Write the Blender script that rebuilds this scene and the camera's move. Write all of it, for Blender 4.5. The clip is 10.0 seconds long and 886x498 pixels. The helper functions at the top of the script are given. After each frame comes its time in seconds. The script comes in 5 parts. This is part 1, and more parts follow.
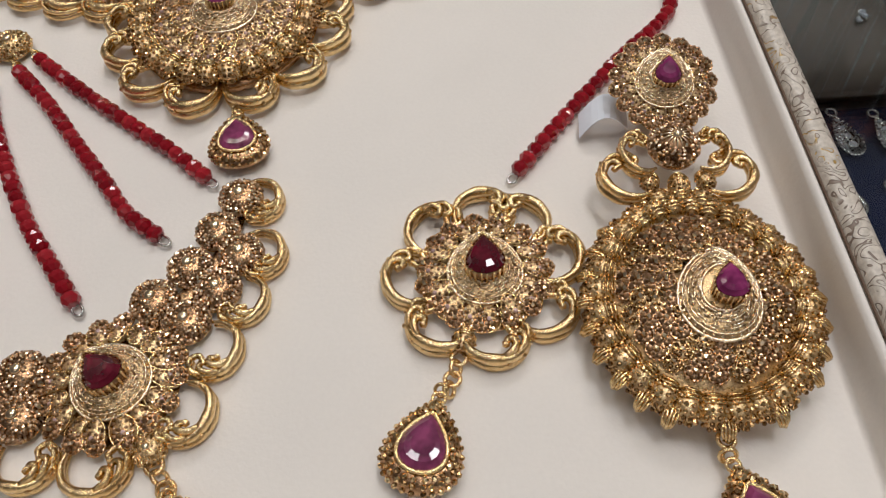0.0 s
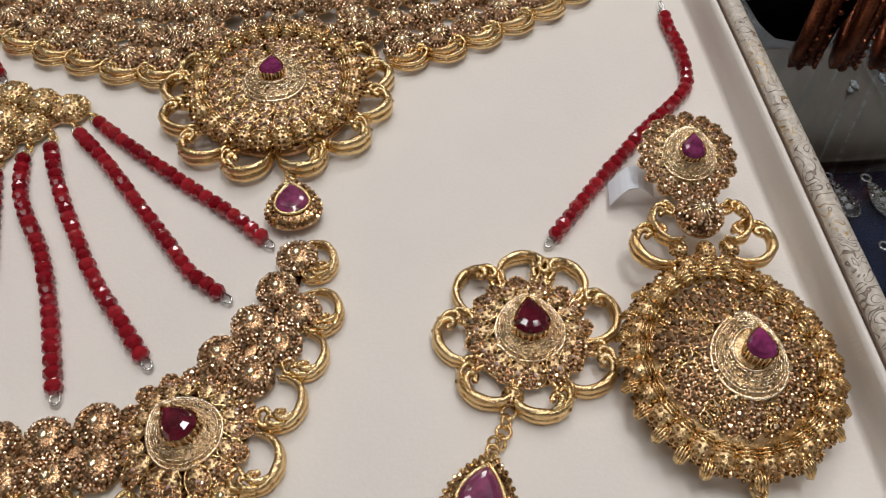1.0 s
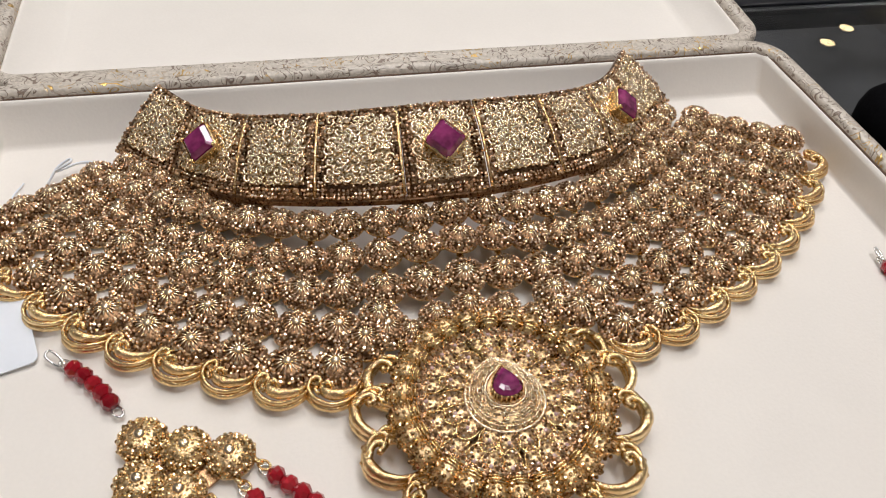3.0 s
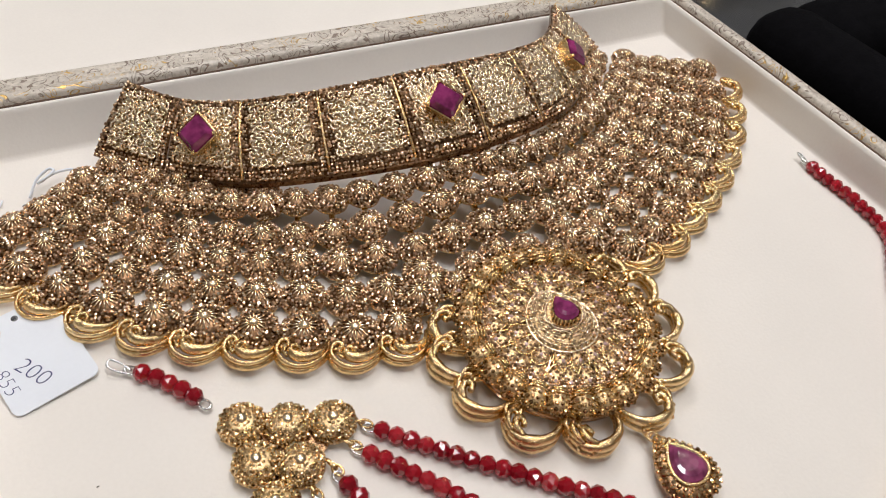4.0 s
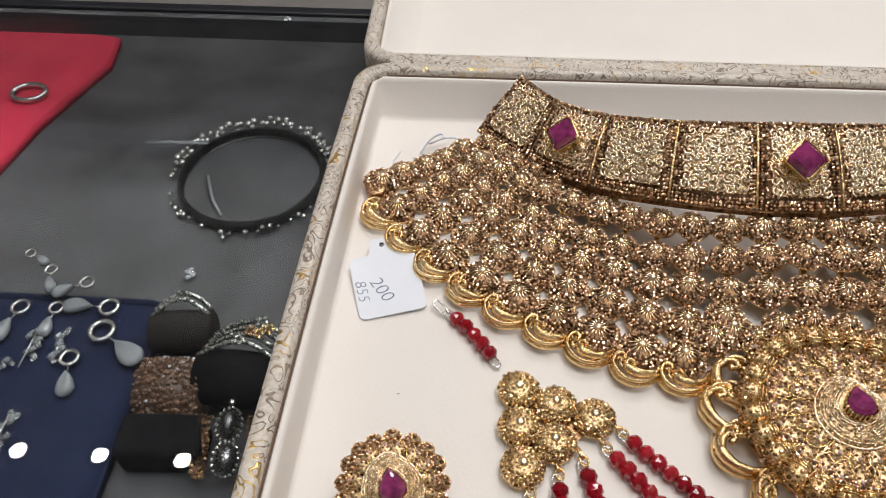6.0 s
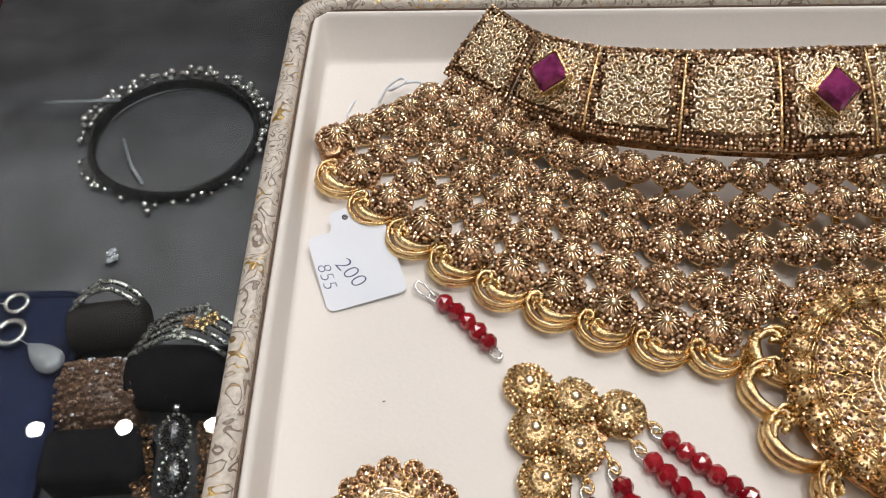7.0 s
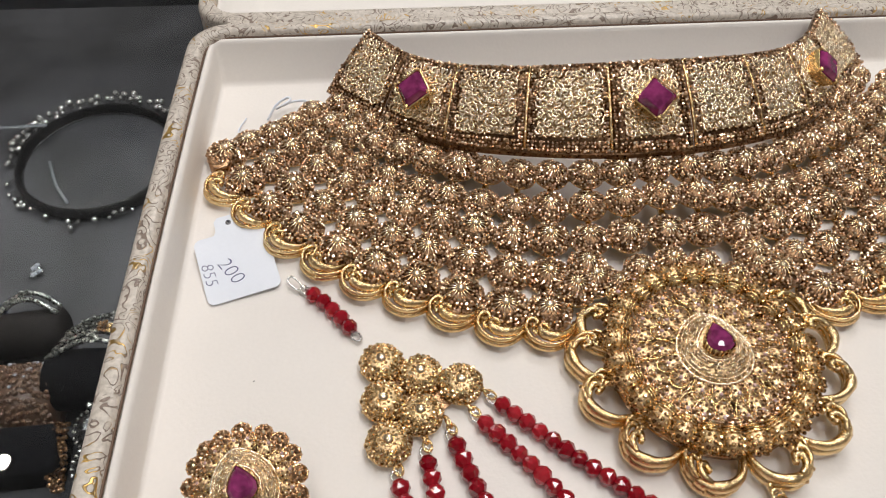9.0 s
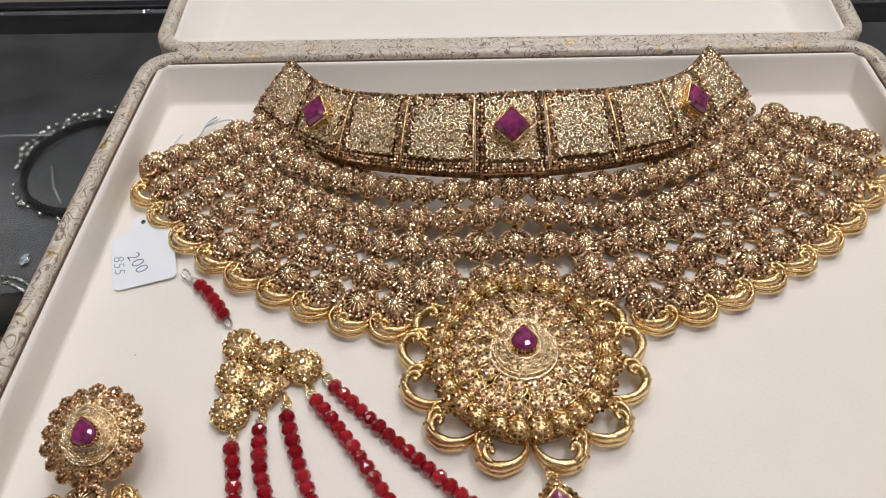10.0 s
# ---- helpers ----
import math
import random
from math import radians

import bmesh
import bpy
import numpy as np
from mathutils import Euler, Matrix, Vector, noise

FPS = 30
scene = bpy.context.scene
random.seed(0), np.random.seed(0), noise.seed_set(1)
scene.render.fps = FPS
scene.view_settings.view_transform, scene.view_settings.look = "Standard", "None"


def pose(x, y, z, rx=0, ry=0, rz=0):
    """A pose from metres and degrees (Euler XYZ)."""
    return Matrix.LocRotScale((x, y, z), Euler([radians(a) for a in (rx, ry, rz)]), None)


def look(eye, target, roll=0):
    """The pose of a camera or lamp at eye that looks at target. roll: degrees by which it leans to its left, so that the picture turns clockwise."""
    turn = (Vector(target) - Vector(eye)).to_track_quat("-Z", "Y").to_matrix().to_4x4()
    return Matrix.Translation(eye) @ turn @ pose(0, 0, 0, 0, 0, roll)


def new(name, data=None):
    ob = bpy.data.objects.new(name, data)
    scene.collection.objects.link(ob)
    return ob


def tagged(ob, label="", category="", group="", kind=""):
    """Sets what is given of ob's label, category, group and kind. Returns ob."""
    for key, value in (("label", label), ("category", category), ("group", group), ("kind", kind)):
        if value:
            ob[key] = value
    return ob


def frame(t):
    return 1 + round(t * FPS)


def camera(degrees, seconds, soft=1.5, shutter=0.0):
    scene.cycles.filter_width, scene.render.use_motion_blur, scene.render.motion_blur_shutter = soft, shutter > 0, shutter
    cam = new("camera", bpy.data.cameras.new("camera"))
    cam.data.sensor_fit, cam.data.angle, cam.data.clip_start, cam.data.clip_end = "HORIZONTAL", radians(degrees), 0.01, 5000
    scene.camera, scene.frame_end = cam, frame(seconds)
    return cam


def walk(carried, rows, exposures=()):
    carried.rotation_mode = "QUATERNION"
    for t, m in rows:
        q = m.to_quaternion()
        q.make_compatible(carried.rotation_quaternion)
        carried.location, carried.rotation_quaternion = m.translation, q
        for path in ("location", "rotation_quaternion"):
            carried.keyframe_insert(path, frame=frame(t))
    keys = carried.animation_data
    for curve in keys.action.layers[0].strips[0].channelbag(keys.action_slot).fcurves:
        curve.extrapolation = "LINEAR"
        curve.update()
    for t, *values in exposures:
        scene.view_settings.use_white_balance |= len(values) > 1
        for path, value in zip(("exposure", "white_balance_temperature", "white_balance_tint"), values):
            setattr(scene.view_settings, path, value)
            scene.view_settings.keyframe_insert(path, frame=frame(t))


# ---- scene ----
cam = camera(60.1, 10.0, soft=1.1)
PATH = [
    (0, (0.06121, -0.18777, 0.15620), (0.0476, 0.9195, -1.5093), -4.17),
    (0.5, (0.07158, -0.19327, 0.15761), (0.1447, 0.9722, -1.4661), -2.25),
    (1, (0.04417, -0.19032, 0.17213), (0.0911, 0.9948, -1.4382), -1.14),
    (1.5, (0.00289, -0.18945, 0.17795), (0.0778, 0.9996, -1.4285), 1.18),
    (2, (-0.01550, -0.16511, 0.19716), (0.1323, 1.0847, -1.3572), 2.58),
    (2.2, (-0.02305, -0.14264, 0.18155), (0.1998, 1.2160, -1.2691), 3.84),
    (2.5, (-0.02765, -0.11788, 0.16981), (0.1561, 1.2562, -1.2718), 2.65),
    (3, (-0.04470, -0.10143, 0.16641), (0.3079, 1.2729, -1.2431), 4.49),
    (3.2, (-0.06099, -0.09754, 0.16476), (0.4143, 1.2453, -1.2391), 6.65),
    (4.3, (-0.10487, -0.09716, 0.17527), (0.6559, 1.0727, -1.2574), 7.97),
    (4.5, (-0.10475, -0.10156, 0.18419), (0.5863, 1.1010, -1.2568), 6.63),
    (5, (-0.05623, -0.12424, 0.19804), (0.1611, 1.2467, -1.2418), -0.84),
    (5.5, (-0.07170, -0.11796, 0.18440), (-0.1790, 1.2194, -1.2989), -2.39),
    (5.7, (-0.08359, -0.11559, 0.19031), (-0.2208, 1.2327, -1.2805), -1.46),
    (6.8, (-0.11532, -0.08677, 0.16365), (-0.0519, 1.2276, -1.3424), 2.07),
    (7, (-0.11262, -0.07873, 0.16223), (-0.0418, 1.1544, -1.4108), 1.63),
    (7.5, (-0.10928, -0.07365, 0.16738), (-0.0323, 1.1249, -1.4319), 0.66),
    (8, (-0.11588, -0.07069, 0.16550), (-0.0065, 1.1227, -1.4357), 1.57),
    (8.5, (-0.11418, -0.07303, 0.16889), (0.0846, 1.1488, -1.4020), 4.44),
    (9, (-0.08311, -0.10122, 0.17858), (0.0531, 1.1664, -1.3624), 1.98),
    (9.5, (-0.04317, -0.11953, 0.18775), (-0.0017, 1.1751, -1.3362), 0.32),
    (10, (-0.01671, -0.12612, 0.19985), (-0.0815, 1.1821, -1.3115), -2.43),
]
EXPOSURES = [(0.0, -0.32), (1.5, -0.36), (2.2, -0.22), (2.6, 0.0), (9.3, 0.0), (10.0, -0.1)]
walk(cam, [(t, look(eye, target, roll)) for t, eye, target, roll in PATH], EXPOSURES)

# ---------- world, sun of the shop: ceiling lights, exposure ----------
def build_world():
    world = bpy.data.worlds.new("shop_air")
    world.use_nodes = True
    bg = world.node_tree.nodes["Background"]
    bg.inputs["Color"].default_value = (0.75, 0.82, 1.0, 1)
    bg.inputs["Strength"].default_value = 0.05
    scene.world = world


build_world()
CEILING = 2.0
GLASS = -0.012      # top of the counter glass; the tray floor is z = 0
DECK = -0.085       # display deck under the glass
# No panel is in view: three follow reflections and shadows, the last is added fill.
PANELS = [  # x, y, size x, size y, watts
    (0.30, 1.65, 0.9, 0.5, 17.0),
    (0.05, -1.20, 0.8, 0.45, 2.4),
    (0.45, 0.20, 0.35, 0.8, 14.5),
    (-0.40, 0.10, 0.30, 0.6, 5.0),
]


def panel_light(x, y, sx, sy, watts):
    data = bpy.data.lights.new("ceiling_panel_light", "AREA")
    data.shape, data.size, data.size_y = "RECTANGLE", sx, sy
    data.energy, data.color = watts, (1.0, 0.984, 0.992)
    ob = new("ceiling_panel_light", data)
    ob.matrix_world = pose(x, y, CEILING - 0.03, 0, 0, 0)
    return tagged(ob, "unseen flat white panel light at the shop ceiling", "ceiling light")


for row in PANELS:
    panel_light(*row)


# ---------- materials ----------
def node_mat(name):
    m = bpy.data.materials.new(name)
    m.use_nodes = True
    nt = m.node_tree
    return m, nt, nt.nodes["Principled BSDF"]


def link(nt, a, b):
    nt.links.new(a, b)


def coords(nt):
    """The place of the surface point, in metres."""
    return nt.nodes.new("ShaderNodeNewGeometry").outputs["Position"]


def noise_tex(nt, vec, scale, detail=3.0, rough=0.55, distortion=0.0):
    n = nt.nodes.new("ShaderNodeTexNoise")
    n.inputs["Scale"].default_value = scale
    n.inputs["Detail"].default_value = detail
    n.inputs["Roughness"].default_value = rough
    n.inputs["Distortion"].default_value = distortion
    link(nt, vec, n.inputs["Vector"])
    return n.outputs["Fac"]


def ramp(nt, fac, stops):
    r = nt.nodes.new("ShaderNodeValToRGB")
    while len(r.color_ramp.elements) < len(stops):
        r.color_ramp.elements.new(0.5)
    for e, (p, c) in zip(r.color_ramp.elements, stops):
        e.position, e.color = p, (*c, 1)
    link(nt, fac, r.inputs["Fac"])
    return r.outputs["Color"]


def bump(nt, bsdf, height, strength, distance):
    b = nt.nodes.new("ShaderNodeBump")
    b.inputs["Strength"].default_value = strength
    b.inputs["Distance"].default_value = distance
    link(nt, height, b.inputs["Height"])
    link(nt, b.outputs["Normal"], bsdf.inputs["Normal"])


def metal(name, dark, light, rough, grain, relief=0.0003, strength=0.5):
    """Plated metal: tone drifts over centimetres, grain and relief over fractions of a millimetre."""
    m, nt, p = node_mat(name)
    vec = coords(nt)
    wide, fine = noise_tex(nt, vec, 90.0, 2.0), noise_tex(nt, vec, grain, 4.0, 0.6)
    mix = nt.nodes.new("ShaderNodeMath")
    mix.operation = "MULTIPLY_ADD"
    mix.inputs[1].default_value = 0.55
    link(nt, fine, mix.inputs[0])
    half = nt.nodes.new("ShaderNodeMath")
    half.operation = "MULTIPLY"
    half.inputs[1].default_value = 0.45
    link(nt, wide, half.inputs[0])
    link(nt, half.outputs[0], mix.inputs[2])
    link(nt, ramp(nt, mix.outputs[0], [(0.36, dark), (0.6, light)]), p.inputs["Base Color"])
    p.inputs["Metallic"].default_value = 1.0
    rr = nt.nodes.new("ShaderNodeMapRange")
    rr.inputs["To Min"].default_value, rr.inputs["To Max"].default_value = rough * 0.65, rough * 1.5
    link(nt, fine, rr.inputs["Value"])
    link(nt, rr.outputs["Result"], p.inputs["Roughness"])
    bump(nt, p, fine, strength, relief)
    return m


def granules(name, tones, rough, relief=0.00008):
    """Fine plated grains, no two alike: each loose piece takes a random tone, from dark brown to pale gold, for
    contrast.
    """
    m, nt, p = node_mat(name)
    geo = nt.nodes.new("ShaderNodeNewGeometry")
    fine = noise_tex(nt, geo.outputs["Position"], 1400.0, 2.0)
    mix = nt.nodes.new("ShaderNodeMath")
    mix.operation = "MULTIPLY_ADD"
    mix.inputs[1].default_value = 0.22
    link(nt, fine, mix.inputs[0])
    part_of = nt.nodes.new("ShaderNodeMath")
    part_of.operation = "MULTIPLY"
    part_of.inputs[1].default_value = 0.86
    link(nt, geo.outputs["Random Per Island"], part_of.inputs[0])
    link(nt, part_of.outputs[0], mix.inputs[2])
    link(nt, ramp(nt, mix.outputs[0], tones), p.inputs["Base Color"])
    p.inputs["Metallic"].default_value = 1.0
    rr = nt.nodes.new("ShaderNodeMapRange")
    rr.inputs["To Min"].default_value, rr.inputs["To Max"].default_value = rough * 1.35, rough * 0.7
    link(nt, geo.outputs["Random Per Island"], rr.inputs["Value"])
    link(nt, rr.outputs["Result"], p.inputs["Roughness"])
    bump(nt, p, fine, 0.4, relief)
    return m


def plain(name, color, rough, vary=0.12, scale=60.0, relief=0.0, spec=0.5, coat=0.0, fine=900.0):
    """Non-metal: blotches and grain round one colour."""
    m, nt, p = node_mat(name)
    vec = coords(nt)
    n1 = noise_tex(nt, vec, scale, 3.0)
    n2 = noise_tex(nt, vec, fine, 3.0)
    add = nt.nodes.new("ShaderNodeMath")
    add.operation = "MULTIPLY_ADD"
    add.inputs[1].default_value = 0.4
    link(nt, n2, add.inputs[0])
    sc = nt.nodes.new("ShaderNodeMath")
    sc.operation = "MULTIPLY"
    sc.inputs[1].default_value = 0.6
    link(nt, n1, sc.inputs[0])
    link(nt, sc.outputs[0], add.inputs[2])
    lo = tuple(c * (1 - vary) for c in color)
    hi = tuple(min(1.0, c * (1 + vary)) for c in color)
    link(nt, ramp(nt, add.outputs[0], [(0.3, lo), (0.7, hi)]), p.inputs["Base Color"])
    p.inputs["Roughness"].default_value = rough
    p.inputs["Specular IOR Level"].default_value = spec
    p.inputs["Coat Weight"].default_value = coat
    p.inputs["Coat Roughness"].default_value = 0.05
    if relief:
        bump(nt, p, n2, 0.4, relief)
    return m


def gem_mat(name, color, rough=0.06):
    m, nt, p = node_mat(name)
    vec = coords(nt)
    n = noise_tex(nt, vec, 260.0, 2.0)
    lo, hi = tuple(c * 0.6 for c in color), tuple(min(1, c * 1.35) for c in color)
    link(nt, ramp(nt, n, [(0.35, lo), (0.65, hi)]), p.inputs["Base Color"])
    p.inputs["Roughness"].default_value = rough
    p.inputs["IOR"].default_value = 1.7
    p.inputs["Coat Weight"].default_value = 0.6
    p.inputs["Coat Roughness"].default_value = 0.03
    return m


def bead_glass():
    m, nt, p = node_mat("red_crystal")
    info = nt.nodes.new("ShaderNodeObjectInfo")
    link(nt, ramp(nt, info.outputs["Random"], [(0.0, (0.36, 0.006, 0.018)), (0.5, (0.52, 0.014, 0.030)), (1.0, (0.64, 0.034, 0.052))]), p.inputs["Base Color"])
    p.inputs["Roughness"].default_value = 0.07
    p.inputs["IOR"].default_value = 1.6
    p.inputs["Transmission Weight"].default_value = 0.45
    p.inputs["Coat Weight"].default_value = 0.5
    return m


def embossed_paper():
    """Silver-cream box covering with pressed, curling dark lines and flakes of gold foil."""
    m, nt, p = node_mat("embossed_covering")
    vec = coords(nt)
    n = nt.nodes.new("ShaderNodeTexNoise")
    n.inputs["Scale"].default_value, n.inputs["Detail"].default_value, n.inputs["Distortion"].default_value = 150.0, 0.6, 1.5
    link(nt, vec, n.inputs["Vector"])
    wave = nt.nodes.new("ShaderNodeMath")
    wave.operation = "MULTIPLY"
    wave.inputs[1].default_value = 34.0
    link(nt, n.outputs["Fac"], wave.inputs[0])
    sine = nt.nodes.new("ShaderNodeMath")
    sine.operation = "SINE"
    link(nt, wave.outputs[0], sine.inputs[0])
    lines = nt.nodes.new("ShaderNodeMapRange")
    lines.inputs["From Min"].default_value, lines.inputs["From Max"].default_value = 0.72, 0.92
    link(nt, sine.outputs[0], lines.inputs["Value"])
    patch = noise_tex(nt, vec, 130.0, 2.0)
    gate = nt.nodes.new("ShaderNodeMapRange")
    gate.inputs["From Min"].default_value, gate.inputs["From Max"].default_value = 0.36, 0.46
    link(nt, patch, gate.inputs["Value"])
    both = nt.nodes.new("ShaderNodeMath")
    both.operation = "MULTIPLY"
    link(nt, lines.outputs["Result"], both.inputs[0])
    link(nt, gate.outputs["Result"], both.inputs[1])
    fine = noise_tex(nt, vec, 700.0, 3.0)
    ground = ramp(nt, fine, [(0.3, (0.53, 0.475, 0.41)), (0.7, (0.76, 0.69, 0.615))])
    mix = nt.nodes.new("ShaderNodeMix")
    mix.data_type = "RGBA"
    link(nt, both.outputs[0], mix.inputs["Factor"])
    link(nt, ground, mix.inputs["A"])
    mix.inputs["B"].default_value = (0.27, 0.205, 0.165, 1)
    foil_n = noise_tex(nt, vec, 55.0, 3.0)
    foil = nt.nodes.new("ShaderNodeMapRange")
    foil.inputs["From Min"].default_value, foil.inputs["From Max"].default_value = 0.54, 0.58
    link(nt, foil_n, foil.inputs["Value"])
    gilt = nt.nodes.new("ShaderNodeMath")
    gilt.operation = "MULTIPLY"
    link(nt, foil.outputs["Result"], gilt.inputs[0])
    link(nt, both.outputs[0], gilt.inputs[1])
    mix2 = nt.nodes.new("ShaderNodeMix")
    mix2.data_type = "RGBA"
    link(nt, gilt.outputs[0], mix2.inputs["Factor"])
    link(nt, mix.outputs["Result"], mix2.inputs["A"])
    mix2.inputs["B"].default_value = (0.75, 0.5, 0.18, 1)
    link(nt, mix2.outputs["Result"], p.inputs["Base Color"])
    link(nt, gilt.outputs[0], p.inputs["Metallic"])
    p.inputs["Roughness"].default_value = 0.38
    inv = nt.nodes.new("ShaderNodeMath")
    inv.operation = "SUBTRACT"
    inv.inputs[0].default_value = 1.0
    link(nt, both.outputs[0], inv.inputs[1])
    bump(nt, p, inv.outputs[0], 0.7, 0.0006)
    return m


def glass_mat():
    m, nt, p = node_mat("counter_glass")
    p.inputs["Base Color"].default_value = (0.93, 0.97, 0.96, 1)
    p.inputs["Transmission Weight"].default_value = 1.0
    p.inputs["IOR"].default_value = 1.5
    p.inputs["Roughness"].default_value = 0.0
    return m


def lamp_mat(name, color, strength):
    m, nt, p = node_mat(name)
    p.inputs["Base Color"].default_value = (0.9, 0.9, 0.88, 1)
    p.inputs["Emission Color"].default_value = (*color, 1)
    p.inputs["Emission Strength"].default_value = strength
    return m


GOLD = metal("bright_gold", (0.79, 0.512, 0.22), (1.0, 0.772, 0.425), 0.15, 1300.0, 0.0004, 0.75)
ANTIQUE = metal("antique_gold", (0.30, 0.165, 0.085), (0.64, 0.40, 0.225), 0.22, 1300.0, 0.0003, 0.5)
GRAIN = granules("granulated_gold", [(0.1, (0.22, 0.122, 0.055)), (0.42, (0.73, 0.478, 0.228)), (0.9, (1.0, 0.795, 0.48))], 0.18)
FILIGREE = metal("pale_filigree_gold", (0.84, 0.61, 0.37), (1.0, 0.86, 0.65), 0.21, 1500.0, 0.0004, 0.6)
ROSE = granules("rosy_antique_gold", [(0.08, (0.17, 0.092, 0.05)), (0.36, (0.60, 0.388, 0.232)), (0.65, (0.90, 0.66, 0.44)), (0.95, (1.0, 0.87, 0.68))], 0.25)
PALE = metal("pale_pressed_gold", (0.52, 0.345, 0.165), (0.93, 0.69, 0.40), 0.26, 1200.0, 0.0005, 0.55)
SILVER = metal("white_metal", (0.55, 0.55, 0.54), (0.85, 0.85, 0.83), 0.2, 900.0)
BLACK_BAND = plain("black_enamel", (0.010, 0.010, 0.011), 0.2, 0.2, 90.0, 0.0002, 0.5)
STEEL_DARK = metal("dark_beaded_metal", (0.05, 0.05, 0.055), (0.2, 0.2, 0.21), 0.25, 1200.0)
COPPER = metal("dark_copper", (0.14, 0.04, 0.022), (0.40, 0.14, 0.07), 0.3, 900.0)
RUBY = gem_mat("ruby_stone", (0.25, 0.03, 0.13))
PINK = gem_mat("pale_ruby_stone", (0.23, 0.045, 0.12), 0.1)
# Darkness between the grains is put into this gold's colour, for contrast.
DARK_GOLD = metal("dark_gold", (0.13, 0.068, 0.036), (0.34, 0.20, 0.11), 0.27, 900.0, 0.0003, 0.5)
POLISHED = metal("polished_gold", (0.90, 0.67, 0.42), (1.0, 0.84, 0.62), 0.15, 300.0, 0.0001, 0.1)
GARNET = gem_mat("garnet_stone", (0.115, 0.006, 0.018))
RED = bead_glass()
LINING = plain("cream_lining", (0.85, 0.808, 0.765), 0.75, 0.03, 25.0, 0.00015, 0.25)
COVER = embossed_paper()
PAPER = plain("white_card", (0.84, 0.88, 0.96), 0.7, 0.02, 80.0, 0.0001, 0.3)
INK = plain("blue_ink", (0.045, 0.05, 0.17), 0.6)
BLACK_VELVET = plain("black_velvet", (0.004, 0.004, 0.005), 0.95, 0.3, 200.0, 0.0004, 0.05)
NAVY = plain("navy_velvet", (0.0040, 0.0075, 0.027), 0.85, 0.3, 40.0, 0.0006, 0.15)
PIPING = plain("brown_piping", (0.13, 0.075, 0.045), 0.5)
UMBER = plain("umber_velvet", (0.014, 0.012, 0.0115), 0.8, 0.3, 60.0, 0.0004, 0.1)
RED_CLOTH = plain("crimson_cloth", (0.42, 0.02, 0.05), 0.8, 0.15, 40.0, 0.0006, 0.2)
# Blotches put the glass's smears and ceiling reflections into the deck colour.
DECK_CLOTH = plain("dark_grey_deck", (0.039, 0.039, 0.0445), 0.6, 0.8, 24.0, 0.0003, 0.3)
BROWN_BEADS = plain("brown_beadwork", (0.085, 0.045, 0.027), 0.3, 0.6, 400.0, 0.0008, 0.6)
PEARL = plain("grey_glass_stone", (0.13, 0.14, 0.155), 0.25, 0.3, 300.0, 0.0002, 0.5, 0.0)
BLACK_PLASTIC = plain("black_edge_trim", (0.012, 0.013, 0.018), 0.3, 0.2, 40.0, 0.0, 0.5)
# Blotches put into the ceiling colour make its reflection in the glass patchy.
CEIL_PAINT = plain("ceiling_paint", (0.66, 0.68, 0.72), 0.8, 0.45, 2.6, fine=9.0)
# Walls and floor are pale to bounce light up to the ceiling.
WALL_PAINT = plain("shop_wall_paint", (0.62, 0.60, 0.58), 0.8, 0.12, 2.0)
FLOOR_TILE = plain("pale_floor", (0.34, 0.32, 0.31), 0.5, 0.2, 6.0)
CRYSTAL = plain("clear_stone", (0.30, 0.32, 0.36), 0.06, 0.3, 300.0, 0.0, 0.8, 0.6)


# ---------- mesh tools ----------
PHI = (1 + 5 ** 0.5) / 2
ICO_V = np.array([(-1, PHI, 0), (1, PHI, 0), (-1, -PHI, 0), (1, -PHI, 0), (0, -1, PHI), (0, 1, PHI),
                  (0, -1, -PHI), (0, 1, -PHI), (PHI, 0, -1), (PHI, 0, 1), (-PHI, 0, -1), (-PHI, 0, 1)]) / (1 + PHI ** 2) ** 0.5
ICO_F = ((0, 11, 5), (0, 5, 1), (0, 1, 7), (0, 7, 10), (0, 10, 11), (1, 5, 9), (5, 11, 4), (11, 10, 2), (10, 7, 6), (7, 1, 8),
         (3, 9, 4), (3, 4, 2), (3, 2, 6), (3, 6, 8), (3, 8, 9), (4, 9, 5), (2, 4, 11), (6, 2, 10), (8, 6, 7), (9, 8, 1))
_spin = random.Random(1)
ICO_TURNS = [ICO_V @ np.array(pose(0, 0, 0, _spin.uniform(0, 360), _spin.uniform(0, 360), _spin.uniform(0, 360)))[:3, :3].T for _ in range(61)]


